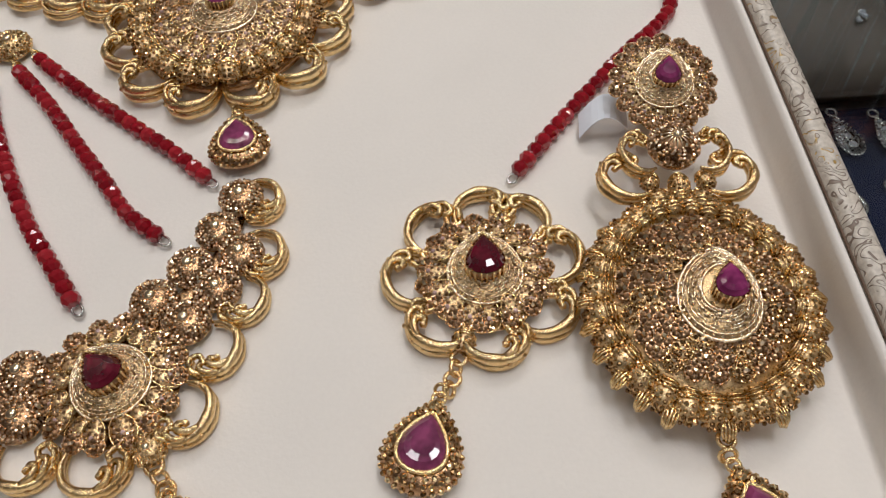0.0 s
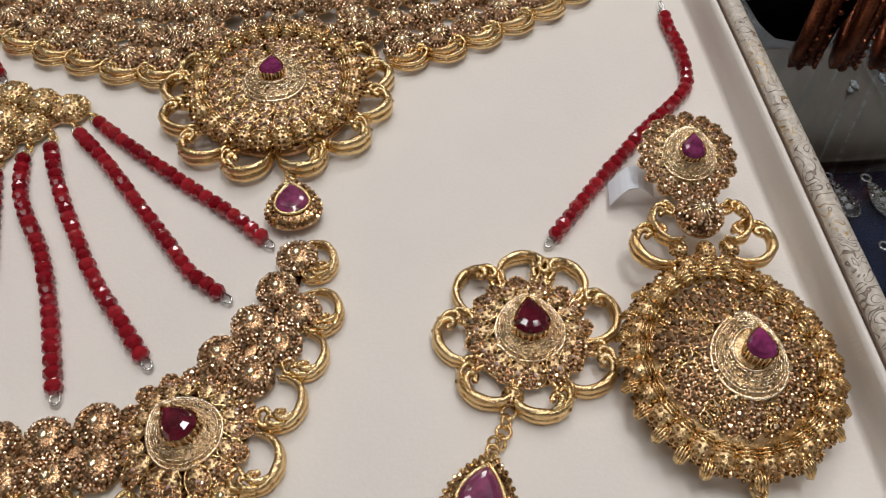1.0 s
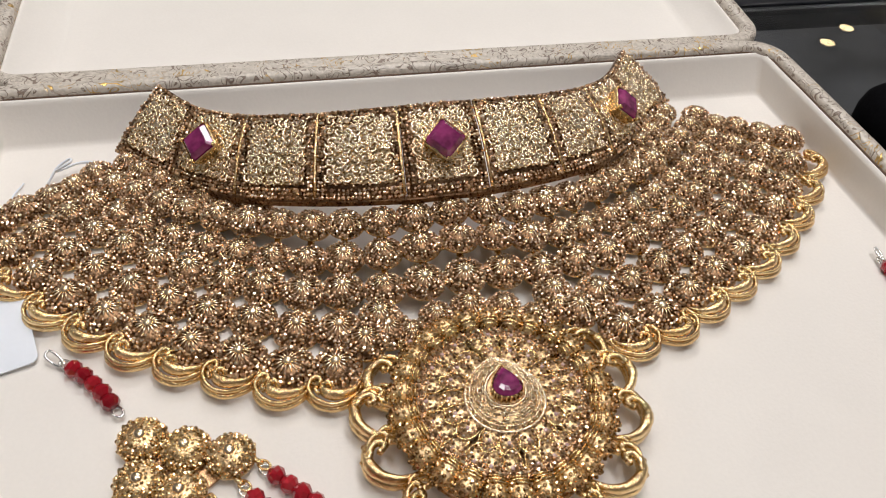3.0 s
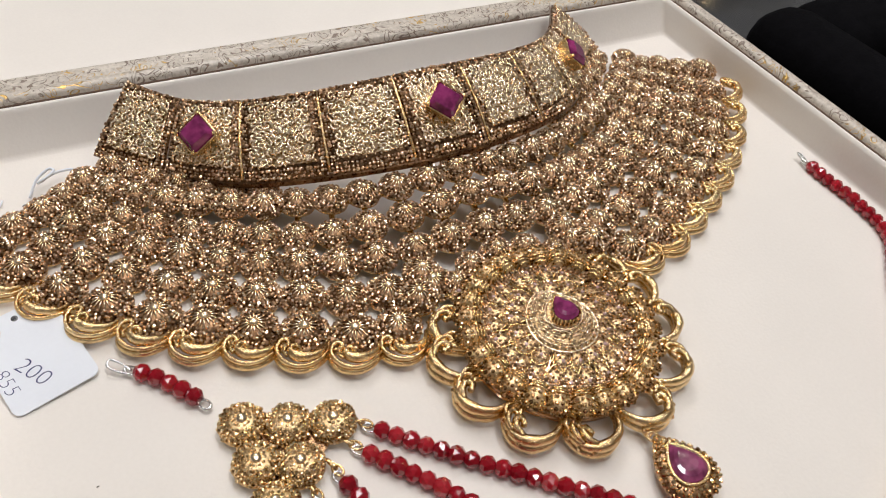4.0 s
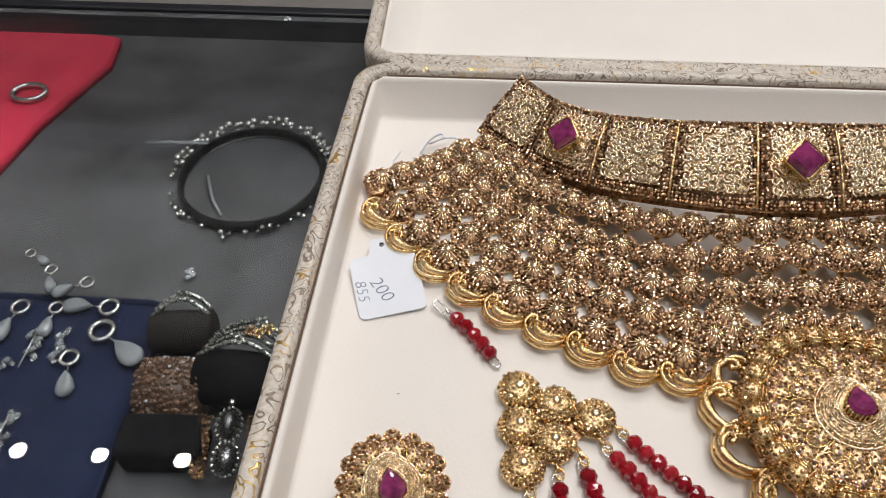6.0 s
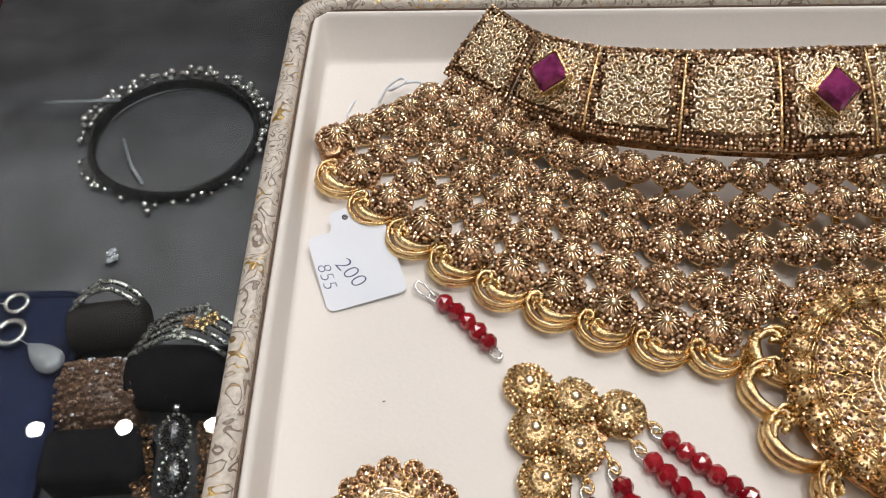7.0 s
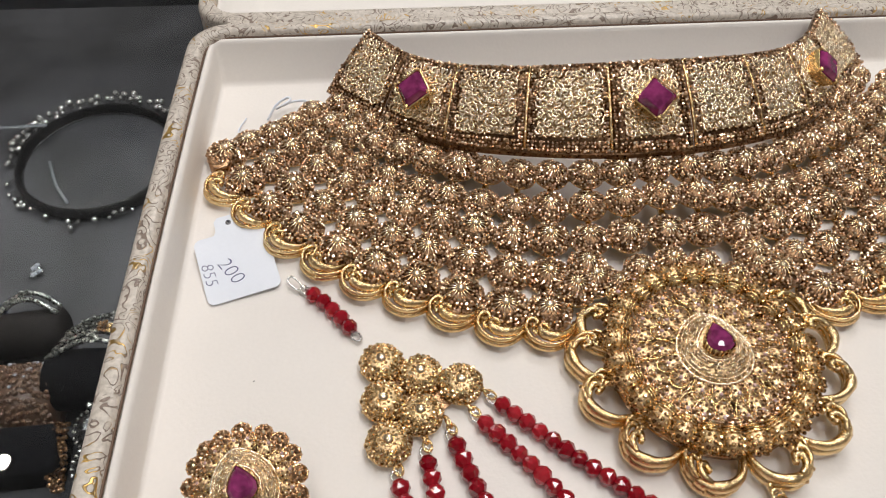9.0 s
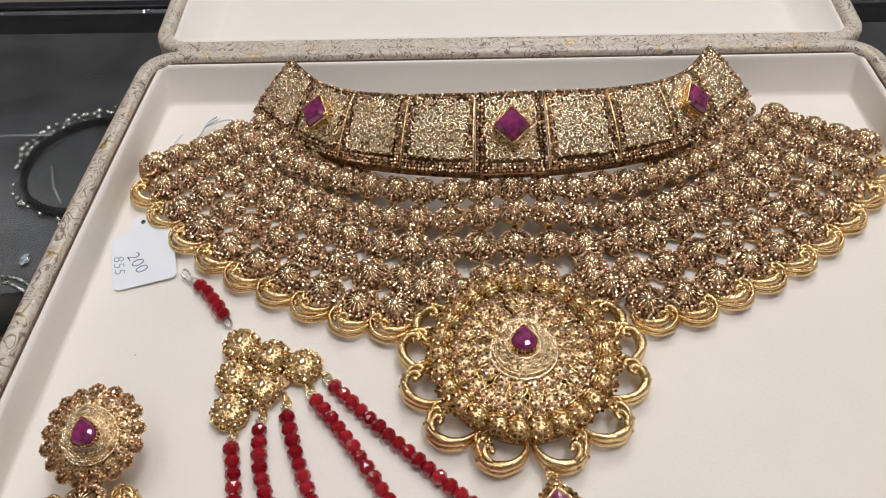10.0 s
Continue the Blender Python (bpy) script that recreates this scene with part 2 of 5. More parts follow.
class Geo:
    """Collects vertices, faces and material slots, and turns them into one mesh."""

    def __init__(self):
        self.v, self.f, self.m, self.s = [], [], [], []

    def add(self, verts, faces, mat=0, smooth=True):
        base = len(self.v)
        self.v.extend(tuple(map(float, p)) for p in verts)
        for f in faces:
            self.f.append(tuple(base + i for i in f))
            self.m.append(mat)
            self.s.append(smooth)

    def grain(self, c, r, mat=0, flat=1.0, smooth=False):
        self.add(ICO_TURNS[len(self.v) % 61] * np.array((r, r, r * flat)) + np.array(c), ICO_F, mat, smooth)

    def tube(self, pts, radii, n=7, mat=0, flat=1.0, closed=False):
        """A tube through pts; flat squashes it along z."""
        P = np.array(pts, float)
        R = np.full(len(P), radii) if np.isscalar(radii) else np.array(radii, float)
        T = np.roll(P, -1, 0) - np.roll(P, 1, 0)
        if not closed:
            T[0], T[-1] = P[1] - P[0], P[-1] - P[-2]
        T /= np.linalg.norm(T, axis=1)[:, None] + 1e-12
        verts = []
        for p, t, r in zip(P, T, R):
            up = np.array((0, 0, 1.0)) if abs(t[2]) < 0.9 else np.array((1.0, 0, 0))
            a = np.cross(up, t)
            a /= np.linalg.norm(a)
            b = np.cross(t, a)
            for k in range(n):
                w = 2 * math.pi * k / n
                verts.append(p + r * (math.cos(w) * a + flat * math.sin(w) * b))
        faces, rows = [], len(P)
        for i in range(rows if closed else rows - 1):
            j = (i + 1) % rows
            for k in range(n):
                l = (k + 1) % n
                faces.append((i * n + k, i * n + l, j * n + l, j * n + k))
        if not closed:
            faces += [tuple(range(n))[::-1], tuple((rows - 1) * n + k for k in range(n))]
        self.add(verts, faces, mat)

    def lathe(self, prof, n=20, mat=0, smooth=True, shape=None, close=False):
        """Turns a profile of (r, z) round z; shape(angle) scales the radius."""
        verts, faces = [], []
        for r, z in prof:
            for k in range(n):
                w = 2 * math.pi * k / n
                q = r * (shape(w) if shape else 1.0)
                verts.append((q * math.cos(w), q * math.sin(w), z))
        for i in range(len(prof) - 1):
            for k in range(n):
                l = (k + 1) % n
                faces.append((i * n + k, i * n + l, (i + 1) * n + l, (i + 1) * n + k))
        faces.append(tuple((len(prof) - 1) * n + k for k in range(n)))
        if close:
            faces.append(tuple(range(n))[::-1])
        self.add(verts, faces, mat, smooth)

    def outline(self, pts, prof, mat=0, smooth=False, close=True):
        """Stacks scaled copies of a closed outline: prof is (scale, z), bottom to top."""
        n, verts, faces = len(pts), [], []
        for s, z in prof:
            verts += [(x * s, y * s, z) for x, y in pts]
        for i in range(len(prof) - 1):
            for k in range(n):
                l = (k + 1) % n
                faces.append((i * n + k, i * n + l, (i + 1) * n + l, (i + 1) * n + k))
        faces.append(tuple((len(prof) - 1) * n + k for k in range(n)))
        if close:
            faces.append(tuple(range(n))[::-1])
        self.add(verts, faces, mat, smooth)

    def merge(self, other, matrix):
        M = np.array(matrix)
        V = np.array(other.v) @ M[:3, :3].T + M[:3, 3]
        flip = np.linalg.det(M[:3, :3]) < 0
        base = len(self.v)
        self.v.extend(map(tuple, V))
        for f, m, s in zip(other.f, other.m, other.s):
            g = tuple(base + i for i in f)
            self.f.append(g[::-1] if flip else g)
            self.m.append(m)
            self.s.append(s)

    def mesh(self, name, mats):
        me = bpy.data.meshes.new(name)
        me.from_pydata(self.v, [], self.f)
        for m in mats:
            me.materials.append(m)
        me.polygons.foreach_set("material_index", self.m)
        me.polygons.foreach_set("use_smooth", self.s)
        me.update()
        return me


def spline(pts, steps=6, closed=False):
    """Catmull-Rom points through pts."""
    P = [np.array(p, float) for p in pts]
    n, out = len(P), []
    for i in range(n if closed else n - 1):
        a = P[i - 1] if (i > 0 or closed) else 2 * P[0] - P[1]
        b, c = P[i], P[(i + 1) % n]
        d = P[(i + 2) % n] if (i + 2 < n or closed) else 2 * P[-1] - P[-2]
        for s in range(steps):
            t = s / steps
            out.append(0.5 * (2 * b + (c - a) * t + (2 * a - 5 * b + 4 * c - d) * t * t + (3 * b - a - 3 * c + d) * t ** 3))
    if not closed:
        out.append(P[-1])
    return out


def thing(name, label, category, group="", at=None, kind=""):
    ob = new(name)
    ob.empty_display_size = 0.01
    if at is not None:
        ob.matrix_world = at
    return tagged(ob, label, category, group, kind)


def part(name, mesh, parent, matrix=None, label=""):
    """Links a mesh as one part under a thing or a part, posed in its parent's frame."""
    ob = new(name, mesh)
    ob.parent = parent
    if matrix is not None:
        ob.matrix_local = matrix
    return tagged(ob, label)


def put(x, y, z, turn=0.0, scale=1.0, mirror=False, tip=0.0, nod=0.0, sy=None, sz=None):
    """A pose in metres with a size: turn about z, then tip about y and nod about x in its own frame."""
    sx = -scale if mirror else scale
    m = pose(x, y, z, 0, 0, turn) @ pose(0, 0, 0, nod, tip, 0)
    return m @ Matrix.Diagonal((sx, scale if sy is None else sy, scale if sz is None else sz, 1))


# ---------- the shop round the counter ----------
def box_geo(x0, x1, y0, y1, z0, z1, bevel=0.0, mat=0):
    bm = bmesh.new()
    bmesh.ops.create_cube(bm, size=1.0)
    bmesh.ops.scale(bm, vec=(x1 - x0, y1 - y0, z1 - z0), verts=bm.verts)
    bmesh.ops.translate(bm, vec=((x0 + x1) / 2, (y0 + y1) / 2, (z0 + z1) / 2), verts=bm.verts)
    if bevel:
        bmesh.ops.bevel(bm, geom=bm.edges[:], offset=bevel, segments=3, affect="EDGES", profile=0.5)
    g = Geo()
    bm.verts.index_update()
    g.add([v.co for v in bm.verts], [[v.index for v in f.verts] for f in bm.faces], mat, bool(bevel))
    bm.free()
    return g


def slab(name, dims, mat, label, category, bevel=0.0, kind="structure"):
    return tagged(new(name, box_geo(*dims, bevel=bevel).mesh(name, [mat])), label, category, "", kind)


slab("floor", (-3.6, 3.6, -3.1, 4.6, -1.0, -0.95), FLOOR_TILE, "tiled shop floor beyond the counter, pale to bounce light", "floor")
slab("ceiling", (-3.6, 3.6, -3.1, 4.6, CEILING, CEILING + 0.1), CEIL_PAINT, "off-white painted shop ceiling with lights", "ceiling")
slab("wall_north", (-3.6, 3.6, 4.5, 4.6, -0.95, CEILING), WALL_PAINT, "unseen plain shop wall, pale to bounce light", "wall")
slab("wall_south", (-3.6, 3.6, -3.1, -3.0, -0.95, CEILING), WALL_PAINT, "unseen plain shop wall, pale to bounce light", "wall")
slab("wall_west", (-3.6, -3.5, -3.0, 4.5, -0.95, CEILING), WALL_PAINT, "unseen plain shop wall, pale to bounce light", "wall")
slab("wall_east", (3.5, 3.6, -3.0, 4.5, -0.95, CEILING), WALL_PAINT, "unseen plain shop wall, pale to bounce light", "wall")

BACK_EDGE = 0.2205
counter = thing("display_counter", "glass-topped display counter with a black edge and dark deck", "counter")
top = part("glass_top", box_geo(-1.1, 1.1, -0.62, BACK_EDGE, GLASS - 0.006, GLASS).mesh("glass_top", [glass_mat()]), counter, None, "plain clear counter glass")
top.visible_shadow = False
part("back_edge_trim", box_geo(-1.1, 1.1, BACK_EDGE + 0.0005, BACK_EDGE + 0.007, -0.03, GLASS + 0.0015, 0.001).mesh("back_edge_trim", [BLACK_PLASTIC]), counter, None, "black trim along the glass edge")
part("trim_bead", box_geo(-1.1, 1.1, BACK_EDGE + 0.0075, BACK_EDGE + 0.0095, -0.03, GLASS - 0.001, 0.0006).mesh("trim_bead", [STEEL_DARK]), counter, None, "thin steel bead on the trim")
part("deck", box_geo(-1.1, 1.1, -0.62, BACK_EDGE - 0.004 + 0.12, DECK - 0.02, DECK).mesh("deck", [DECK_CLOTH]), counter, None, "dark grey display deck under the glass")
part("front_board", box_geo(-1.1, 1.1, -0.64, -0.62, -0.95, GLASS - 0.006).mesh("front_board", [BLACK_PLASTIC]), counter)
part("plinth", box_geo(-1.1, 1.1, -0.60, 0.30, -0.95, DECK - 0.0205).mesh("plinth", [BLACK_PLASTIC]), counter)


SPOT = 190.0


def downlight(x, y, color, strength, r=0.026):
    lamp = thing("downlight", "small round recessed ceiling spotlight, lit", "ceiling light", "ceiling spotlights", pose(x, y, CEILING))
    g = Geo()
    g.lathe([(r * 1.3, -0.001), (r * 1.28, -0.006), (r * 1.02, -0.008), (r * 1.0, -0.004)], 20)
    part("ring", g.mesh("downlight_ring", [SILVER]), lamp)
    g = Geo()
    g.lathe([(r, -0.0035), (r * 0.9, -0.006), (r * 0.5, -0.008)], 18)
    part("lens", g.mesh("downlight_lens", [lamp_mat("spot_glow", color, strength)]), lamp)


WHITE, WARM = (1.0, 0.91, 0.77), (1.0, 0.75, 0.4)
for k in range(7):
    downlight(-1.54 + 0.266 * k, 0.965, WHITE, SPOT)
for k in range(5):
    downlight(1.44, 0.96 - 0.27 * k, WHITE, SPOT)
# These four spots are never in view; added for glints on the gold.
for k in range(2):
    downlight(-0.18 + 0.42 * k, -0.85, WHITE, SPOT)
for k in range(2):
    downlight(0.55 + 0.5 * k, 1.9, WHITE, SPOT)
for x, y in ((3.08, 3.40), (3.30, 3.55), (3.01, 3.90), (3.44, 3.05)):
    downlight(x, y, WARM, 6.0, 0.045)


# ---------- the jewellery box ----------
def rounded(x0, x1, y0, y1, r, n=7):
    pts = []
    for cx, cy, a0 in ((x1 - r, y1 - r, 0), (x0 + r, y1 - r, 90), (x0 + r, y0 + r, 180), (x1 - r, y0 + r, 270)):
        for k in range(n + 1):
            w = radians(a0 + 90 * k / n)
            pts.append((cx + r * math.cos(w), cy + r * math.sin(w)))
    return pts


def fine_rounded(x0, x1, y0, y1, r, side=14):
    """The rounded outline with points all along its straight sides."""
    base, out = rounded(x0, x1, y0, y1, r), []
    for p, q in zip(base, base[1:] + base[:1]):
        n = side if math.hypot(q[0] - p[0], q[1] - p[1]) > 0.05 else 1
        out += [(p[0] + (q[0] - p[0]) * k / n, p[1] + (q[1] - p[1]) * k / n) for k in range(n)]
    return out


def ring_mesh(name, mat, loops, cap=False, smooth=True):
    """Skins a stack of closed loops of 3D points."""
    g = Geo()
    n = len(loops[0])
    verts = [p for lp in loops for p in lp]
    faces = [(i * n + k, i * n + (k + 1) % n, (i + 1) * n + (k + 1) % n, (i + 1) * n + k) for i in range(len(loops) - 1) for k in range(n)]
    g.add(verts, faces, 0, smooth)
    if cap:
        g.f.append(tuple((len(loops) - 1) * n + k for k in range(n)))
        g.m.append(0)
        g.s.append(False)
    return g.mesh(name, [mat])


X0, X1, Y0, Y1, RIM = -0.1507, 0.1497, -0.178, 0.1455, 0.0155


def bowed(x, y):
    """The card side walls bow out towards the front, and the back wall stands half a degree askew."""
    spread = 0.0064 * (1 - math.exp(-max(0.0, Y1 - y) / 0.13))
    return x + spread * max(-1.0, min(1.0, x / 0.14)), y + 0.009 * x * max(0.0, min(1.0, (y - Y0) / (Y1 - Y0)))


def straight(x, y):
    return x, y


def tray_shell(name, x0, x1, y0, y1, bottom, rim, shape):
    """Outer skin, rounded rim and inner lip of a shallow box half, as loops from outside to inside."""
    def loop(inset, z, r):
        return [(*shape(x, y), z) for x, y in fine_rounded(x0 + inset, x1 - inset, y0 + inset, y1 - inset, r)]
    return ring_mesh(name, COVER, [loop(0.002, bottom, 0.012), loop(0.0, bottom + 0.002, 0.013), loop(0.0, rim - 0.002, 0.013), loop(0.0005, rim - 0.0006, 0.0128),
                                   loop(0.0018, rim, 0.012), loop(0.0045, rim, 0.010), loop(0.0055, rim - 0.0006, 0.0095), loop(0.006, rim - 0.0016, 0.009), loop(0.0063, rim - 0.0035, 0.009), loop(0.0066, rim - 0.0066, 0.008)])


def tray_lining(name, x0, x1, y0, y1, floor_z, rim, sink, shape, lean=0.0):
    """Padded cream lining: rolled top edge, leaning walls and a soft fillet into the floor; the back wall may lean in further."""
    def loop(inset, z, r):
        back = lean * max(0.0, min(1.0, (rim - 0.0038 - z) / (rim - 0.0038 - floor_z)))
        return [(*shape(x, y), z) for x, y in fine_rounded(x0 + inset, x1 - inset, y0 + inset, y1 - inset - back, r)]
    loops = [loop(0.0066, rim - 0.0058, 0.006), loop(0.0067, rim - 0.0030, 0.0055), loop(0.0074, rim - 0.0022, 0.004), loop(0.0084, rim - 0.0025, 0.003), loop(0.0090, rim - 0.0038, 0.0022),
             loop(0.0090 + sink * 0.5, (rim + floor_z) * 0.5 - 0.0012, 0.002), loop(0.0090 + sink * 0.85, floor_z + 0.0012, 0.002), loop(0.0090 + sink, floor_z + 0.0003, 0.002), loop(0.0104 + sink, floor_z, 0.002)]
    return ring_mesh(name, LINING, loops, True)


jewel_box = thing("jewellery_box", "open flat jewellery box covered in embossed silver-cream paper, lined in cream", "jewellery box")
part("tray", tray_shell("tray", X0, X1, Y0, Y1, GLASS + 0.0002, RIM, bowed), jewel_box)
part("tray_lining", tray_lining("tray_lining", X0, X1, Y0, Y1, 0.0, RIM, 0.0012, bowed, 0.0062), jewel_box, None, "cream padded lining of the tray")
LID_TILT = 3.0
lid = part("lid", tray_shell("lid", X0 - 0.0006, X1 + 0.0010, 0.0, 0.328, -0.0225, 0.0, straight), jewel_box, pose(0, Y1 + 0.0034, RIM - 0.0024, LID_TILT, 0, 0.2), "open lid lying back, embossed silver-cream paper")
part("lid_lining", tray_lining("lid_lining", X0 - 0.0006, X1 + 0.0010, 0.0, 0.328, -0.012, 0.0, 0.012, straight), lid, None, "plain cream lining of the lid")
hinge = Geo()
hinge.add([(X0 + 0.012, Y1 - 0.001, RIM - 0.002), (X1 - 0.014, Y1 - 0.001, RIM - 0.002), (X1 - 0.014, Y1 + 0.0040, RIM - 0.0018), (X0 + 0.012, Y1 + 0.0040, RIM - 0.0018),
           (X0 + 0.012, Y1 - 0.001, RIM - 0.005), (X1 - 0.014, Y1 - 0.001, RIM - 0.005), (X1 - 0.014, Y1 + 0.0040, RIM - 0.005), (X0 + 0.012, Y1 + 0.0040, RIM - 0.005)],
          [(0, 1, 2, 3), (7, 6, 5, 4), (0, 4, 5, 1), (1, 5, 6, 2), (2, 6, 7, 3), (3, 7, 4, 0)], 0, False)
seam = Geo()
seam.tube([(*bowed(x, y), RIM - 0.0026) for x, y in fine_rounded(X0 + 0.0062, X1 - 0.0062, Y0 + 0.0062, Y1 - 0.0062, 0.009)], 0.00042, 6, 0, closed=True)
part("rim_seam", seam.mesh("rim_seam", [PIPING]), jewel_box, None, "thin brown piping between covering and lining")
part("hinge_strip", hinge.mesh("hinge_strip", [COVER]), jewel_box)


# ---------- jewellery motifs, unit size ----------
def dome_motif(seed=5, knob=False):
    """A granulated ball cut at its middle: deep skirt of grains, ribs that run out from a round knob, plain foot ring; radius 1."""
    g = Geo()
    g.lathe([(0.86, 0.0), (0.99, 0.02), (1.03, 0.08), (1.0, 0.17), (0.93, 0.2)], 22, 0)
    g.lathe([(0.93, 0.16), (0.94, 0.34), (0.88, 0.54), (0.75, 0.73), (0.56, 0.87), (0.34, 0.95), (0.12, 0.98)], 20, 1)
    rng = random.Random(seed)
    for i, (r, z, n, s) in enumerate(((0.985, 0.26, 31, 0.108), (0.975, 0.40, 30, 0.108), (0.925, 0.545, 28, 0.106), (0.84, 0.675, 25, 0.102), (0.725, 0.785, 21, 0.098), (0.60, 0.865, 16, 0.088))):
        for k in range(n):
            w = 2 * math.pi * (k + 0.5 * (i % 2) + rng.uniform(-0.3, 0.3)) / n
            q = r + rng.uniform(-0.035, 0.035)
            g.grain((q * math.cos(w), q * math.sin(w), z + rng.uniform(-0.045, 0.045)), s * rng.uniform(0.7, 1.22), 2)
    if knob:
        for k in range(11):
            w = 2 * math.pi * (k + rng.uniform(-0.2, 0.2)) / 11
            g.grain((0.36 * math.cos(w), 0.36 * math.sin(w), 0.95), 0.085 * rng.uniform(0.8, 1.2), 2)
        g.lathe([(0.26, 0.95), (0.255, 1.01), (0.21, 1.09), (0.13, 1.14), (0.04, 1.16)], 14, 3)
        return g
    for k in range(15):
        w = 2 * math.pi * (k + rng.uniform(-0.12, 0.12)) / 15
        far = rng.uniform(0.5, 0.66)
        g.tube([(a * math.cos(w), a * math.sin(w), z) for a, z in ((far, 0.99 - 0.33 * far * far), (0.36, 0.99), (0.16, 1.03))], (0.03, 0.05, 0.034), 5, 3)
    g.lathe([(0.2, 0.93), (0.225, 1.02), (0.19, 1.1), (0.12, 1.15), (0.04, 1.17)], 12, 3)
    return g


def scroll_motif():
    """An open C-scroll one unit wide: a smooth swelling arm on one side, a head of small curls on the other; y points outwards."""
    g = Geo()
    arm = spline([(0.43, -0.04, 0.14), (0.5, 0.18, 0.15), (0.43, 0.44, 0.17), (0.2, 0.61, 0.18), (-0.08, 0.65, 0.17), (-0.31, 0.57, 0.15), (-0.46, 0.37, 0.14), (-0.46, 0.14, 0.14), (-0.33, 0.03, 0.14), (-0.2, 0.12, 0.15), (-0.25, 0.24, 0.16)], 6)
    n = len(arm)
    rng = random.Random(9)
    prof = ((0.0, 0.03), (0.2, 0.075), (0.34, 0.09), (0.46, 0.075), (0.6, 0.06), (0.8, 0.055), (1.0, 0.05))
    rad = [float(np.interp(i / (n - 1), [a for a, _ in prof], [b for _, b in prof])) * rng.uniform(0.94, 1.06) for i in range(n)]
    g.tube(arm, rad, 9, 0)
    k = int(n * 0.84)
    g.tube([(q[0] * 1.02, q[1] * 1.02, 0.03) for q in arm[:k]], [r * 0.95 for r in rad[:k]], 7, 1)
    g.grain(arm[-1], 0.07, 0)
    for pts, r in ((((-0.06, 0.63, 0.22), (-0.22, 0.55, 0.25), (-0.27, 0.42, 0.24), (-0.18, 0.36, 0.22), (-0.12, 0.44, 0.22)), 0.06),
                   (((-0.28, 0.58, 0.2), (-0.40, 0.46, 0.23), (-0.41, 0.30, 0.22), (-0.31, 0.26, 0.2), (-0.27, 0.34, 0.2)), 0.05),
                   (((-0.46, 0.36, 0.18), (-0.50, 0.22, 0.2), (-0.42, 0.12, 0.19)), 0.045)):
        c = spline(pts, 5)
        g.tube(c, [r * (0.75 + 0.4 * math.sin(math.pi * i / len(c))) for i in range(len(c))], 6, 0)
        g.grain(c[-1], r * 1.15, 0)
    for i in range(5):
        q = arm[int(n * (0.42 + 0.09 * i))]
        g.grain((q[0] * 1.1, q[1] * 1.1, 0.13), 0.045, 2)
    return g


def scallop_motif():
    """The edge scroll of the choker: an outer band hooked over at one side and a fat inner arm with its own curl."""
    g = Geo()
    rng = random.Random(4)
    band = spline([(0.5, 0.05, 0.1), (0.47, 0.36, 0.11), (0.24, 0.63, 0.12), (-0.06, 0.71, 0.12), (-0.34, 0.62, 0.14), (-0.5, 0.41, 0.17), (-0.47, 0.22, 0.2), (-0.36, 0.17, 0.21), (-0.28, 0.25, 0.2), (-0.33, 0.33, 0.19)], 6)
    n = len(band)
    rad = [(0.036 + 0.024 * (i / n)) * rng.uniform(0.94, 1.06) for i in range(n)]
    g.tube(band, rad, 7, 0)
    k = int(n * 0.75)
    g.tube([(q[0] * 1.02, q[1] * 1.02, 0.02) for q in band[:k]], [r * 1.3 for r in rad[:k]], 6, 1)
    g.grain(band[-1], 0.08, 0)
    arm = spline([(0.47, 0.16, 0.15), (0.4, 0.38, 0.17), (0.2, 0.53, 0.19), (-0.03, 0.57, 0.2), (-0.19, 0.5, 0.21), (-0.22, 0.38, 0.22), (-0.14, 0.31, 0.22), (-0.06, 0.37, 0.21)], 6)
    m = len(arm)
    prof = ((0.0, 0.03), (0.2, 0.075), (0.4, 0.108), (0.56, 0.09), (0.75, 0.06), (1.0, 0.048))
    g.tube(arm, [float(np.interp(i / (m - 1), [a for a, _ in prof], [b for _, b in prof])) * rng.uniform(0.95, 1.05) for i in range(m)], 9, 0)
    g.grain(arm[-1], 0.066, 0)
    spur = spline([(-0.28, 0.56, 0.2), (-0.36, 0.47, 0.21), (-0.33, 0.4, 0.2)], 4)
    g.tube(spur, 0.038, 6, 0)
    g.grain((-0.41, 0.33, 0.2), 0.05, 0)
    return g


def tear(n, length=1.0, width=0.72, sharp=1.0):
    """Outline of a drop with its point at +y, middle at the origin."""
    pts = []
    for k in range(n):
        w = 2 * math.pi * k / n
        y = math.cos(w)
        x = math.sin(w) * (math.sin(w / 2) ** sharp if w <= math.pi else math.sin(w / 2) ** sharp)
        pts.append((x * width * 0.62, y * length * 0.5))
    return pts


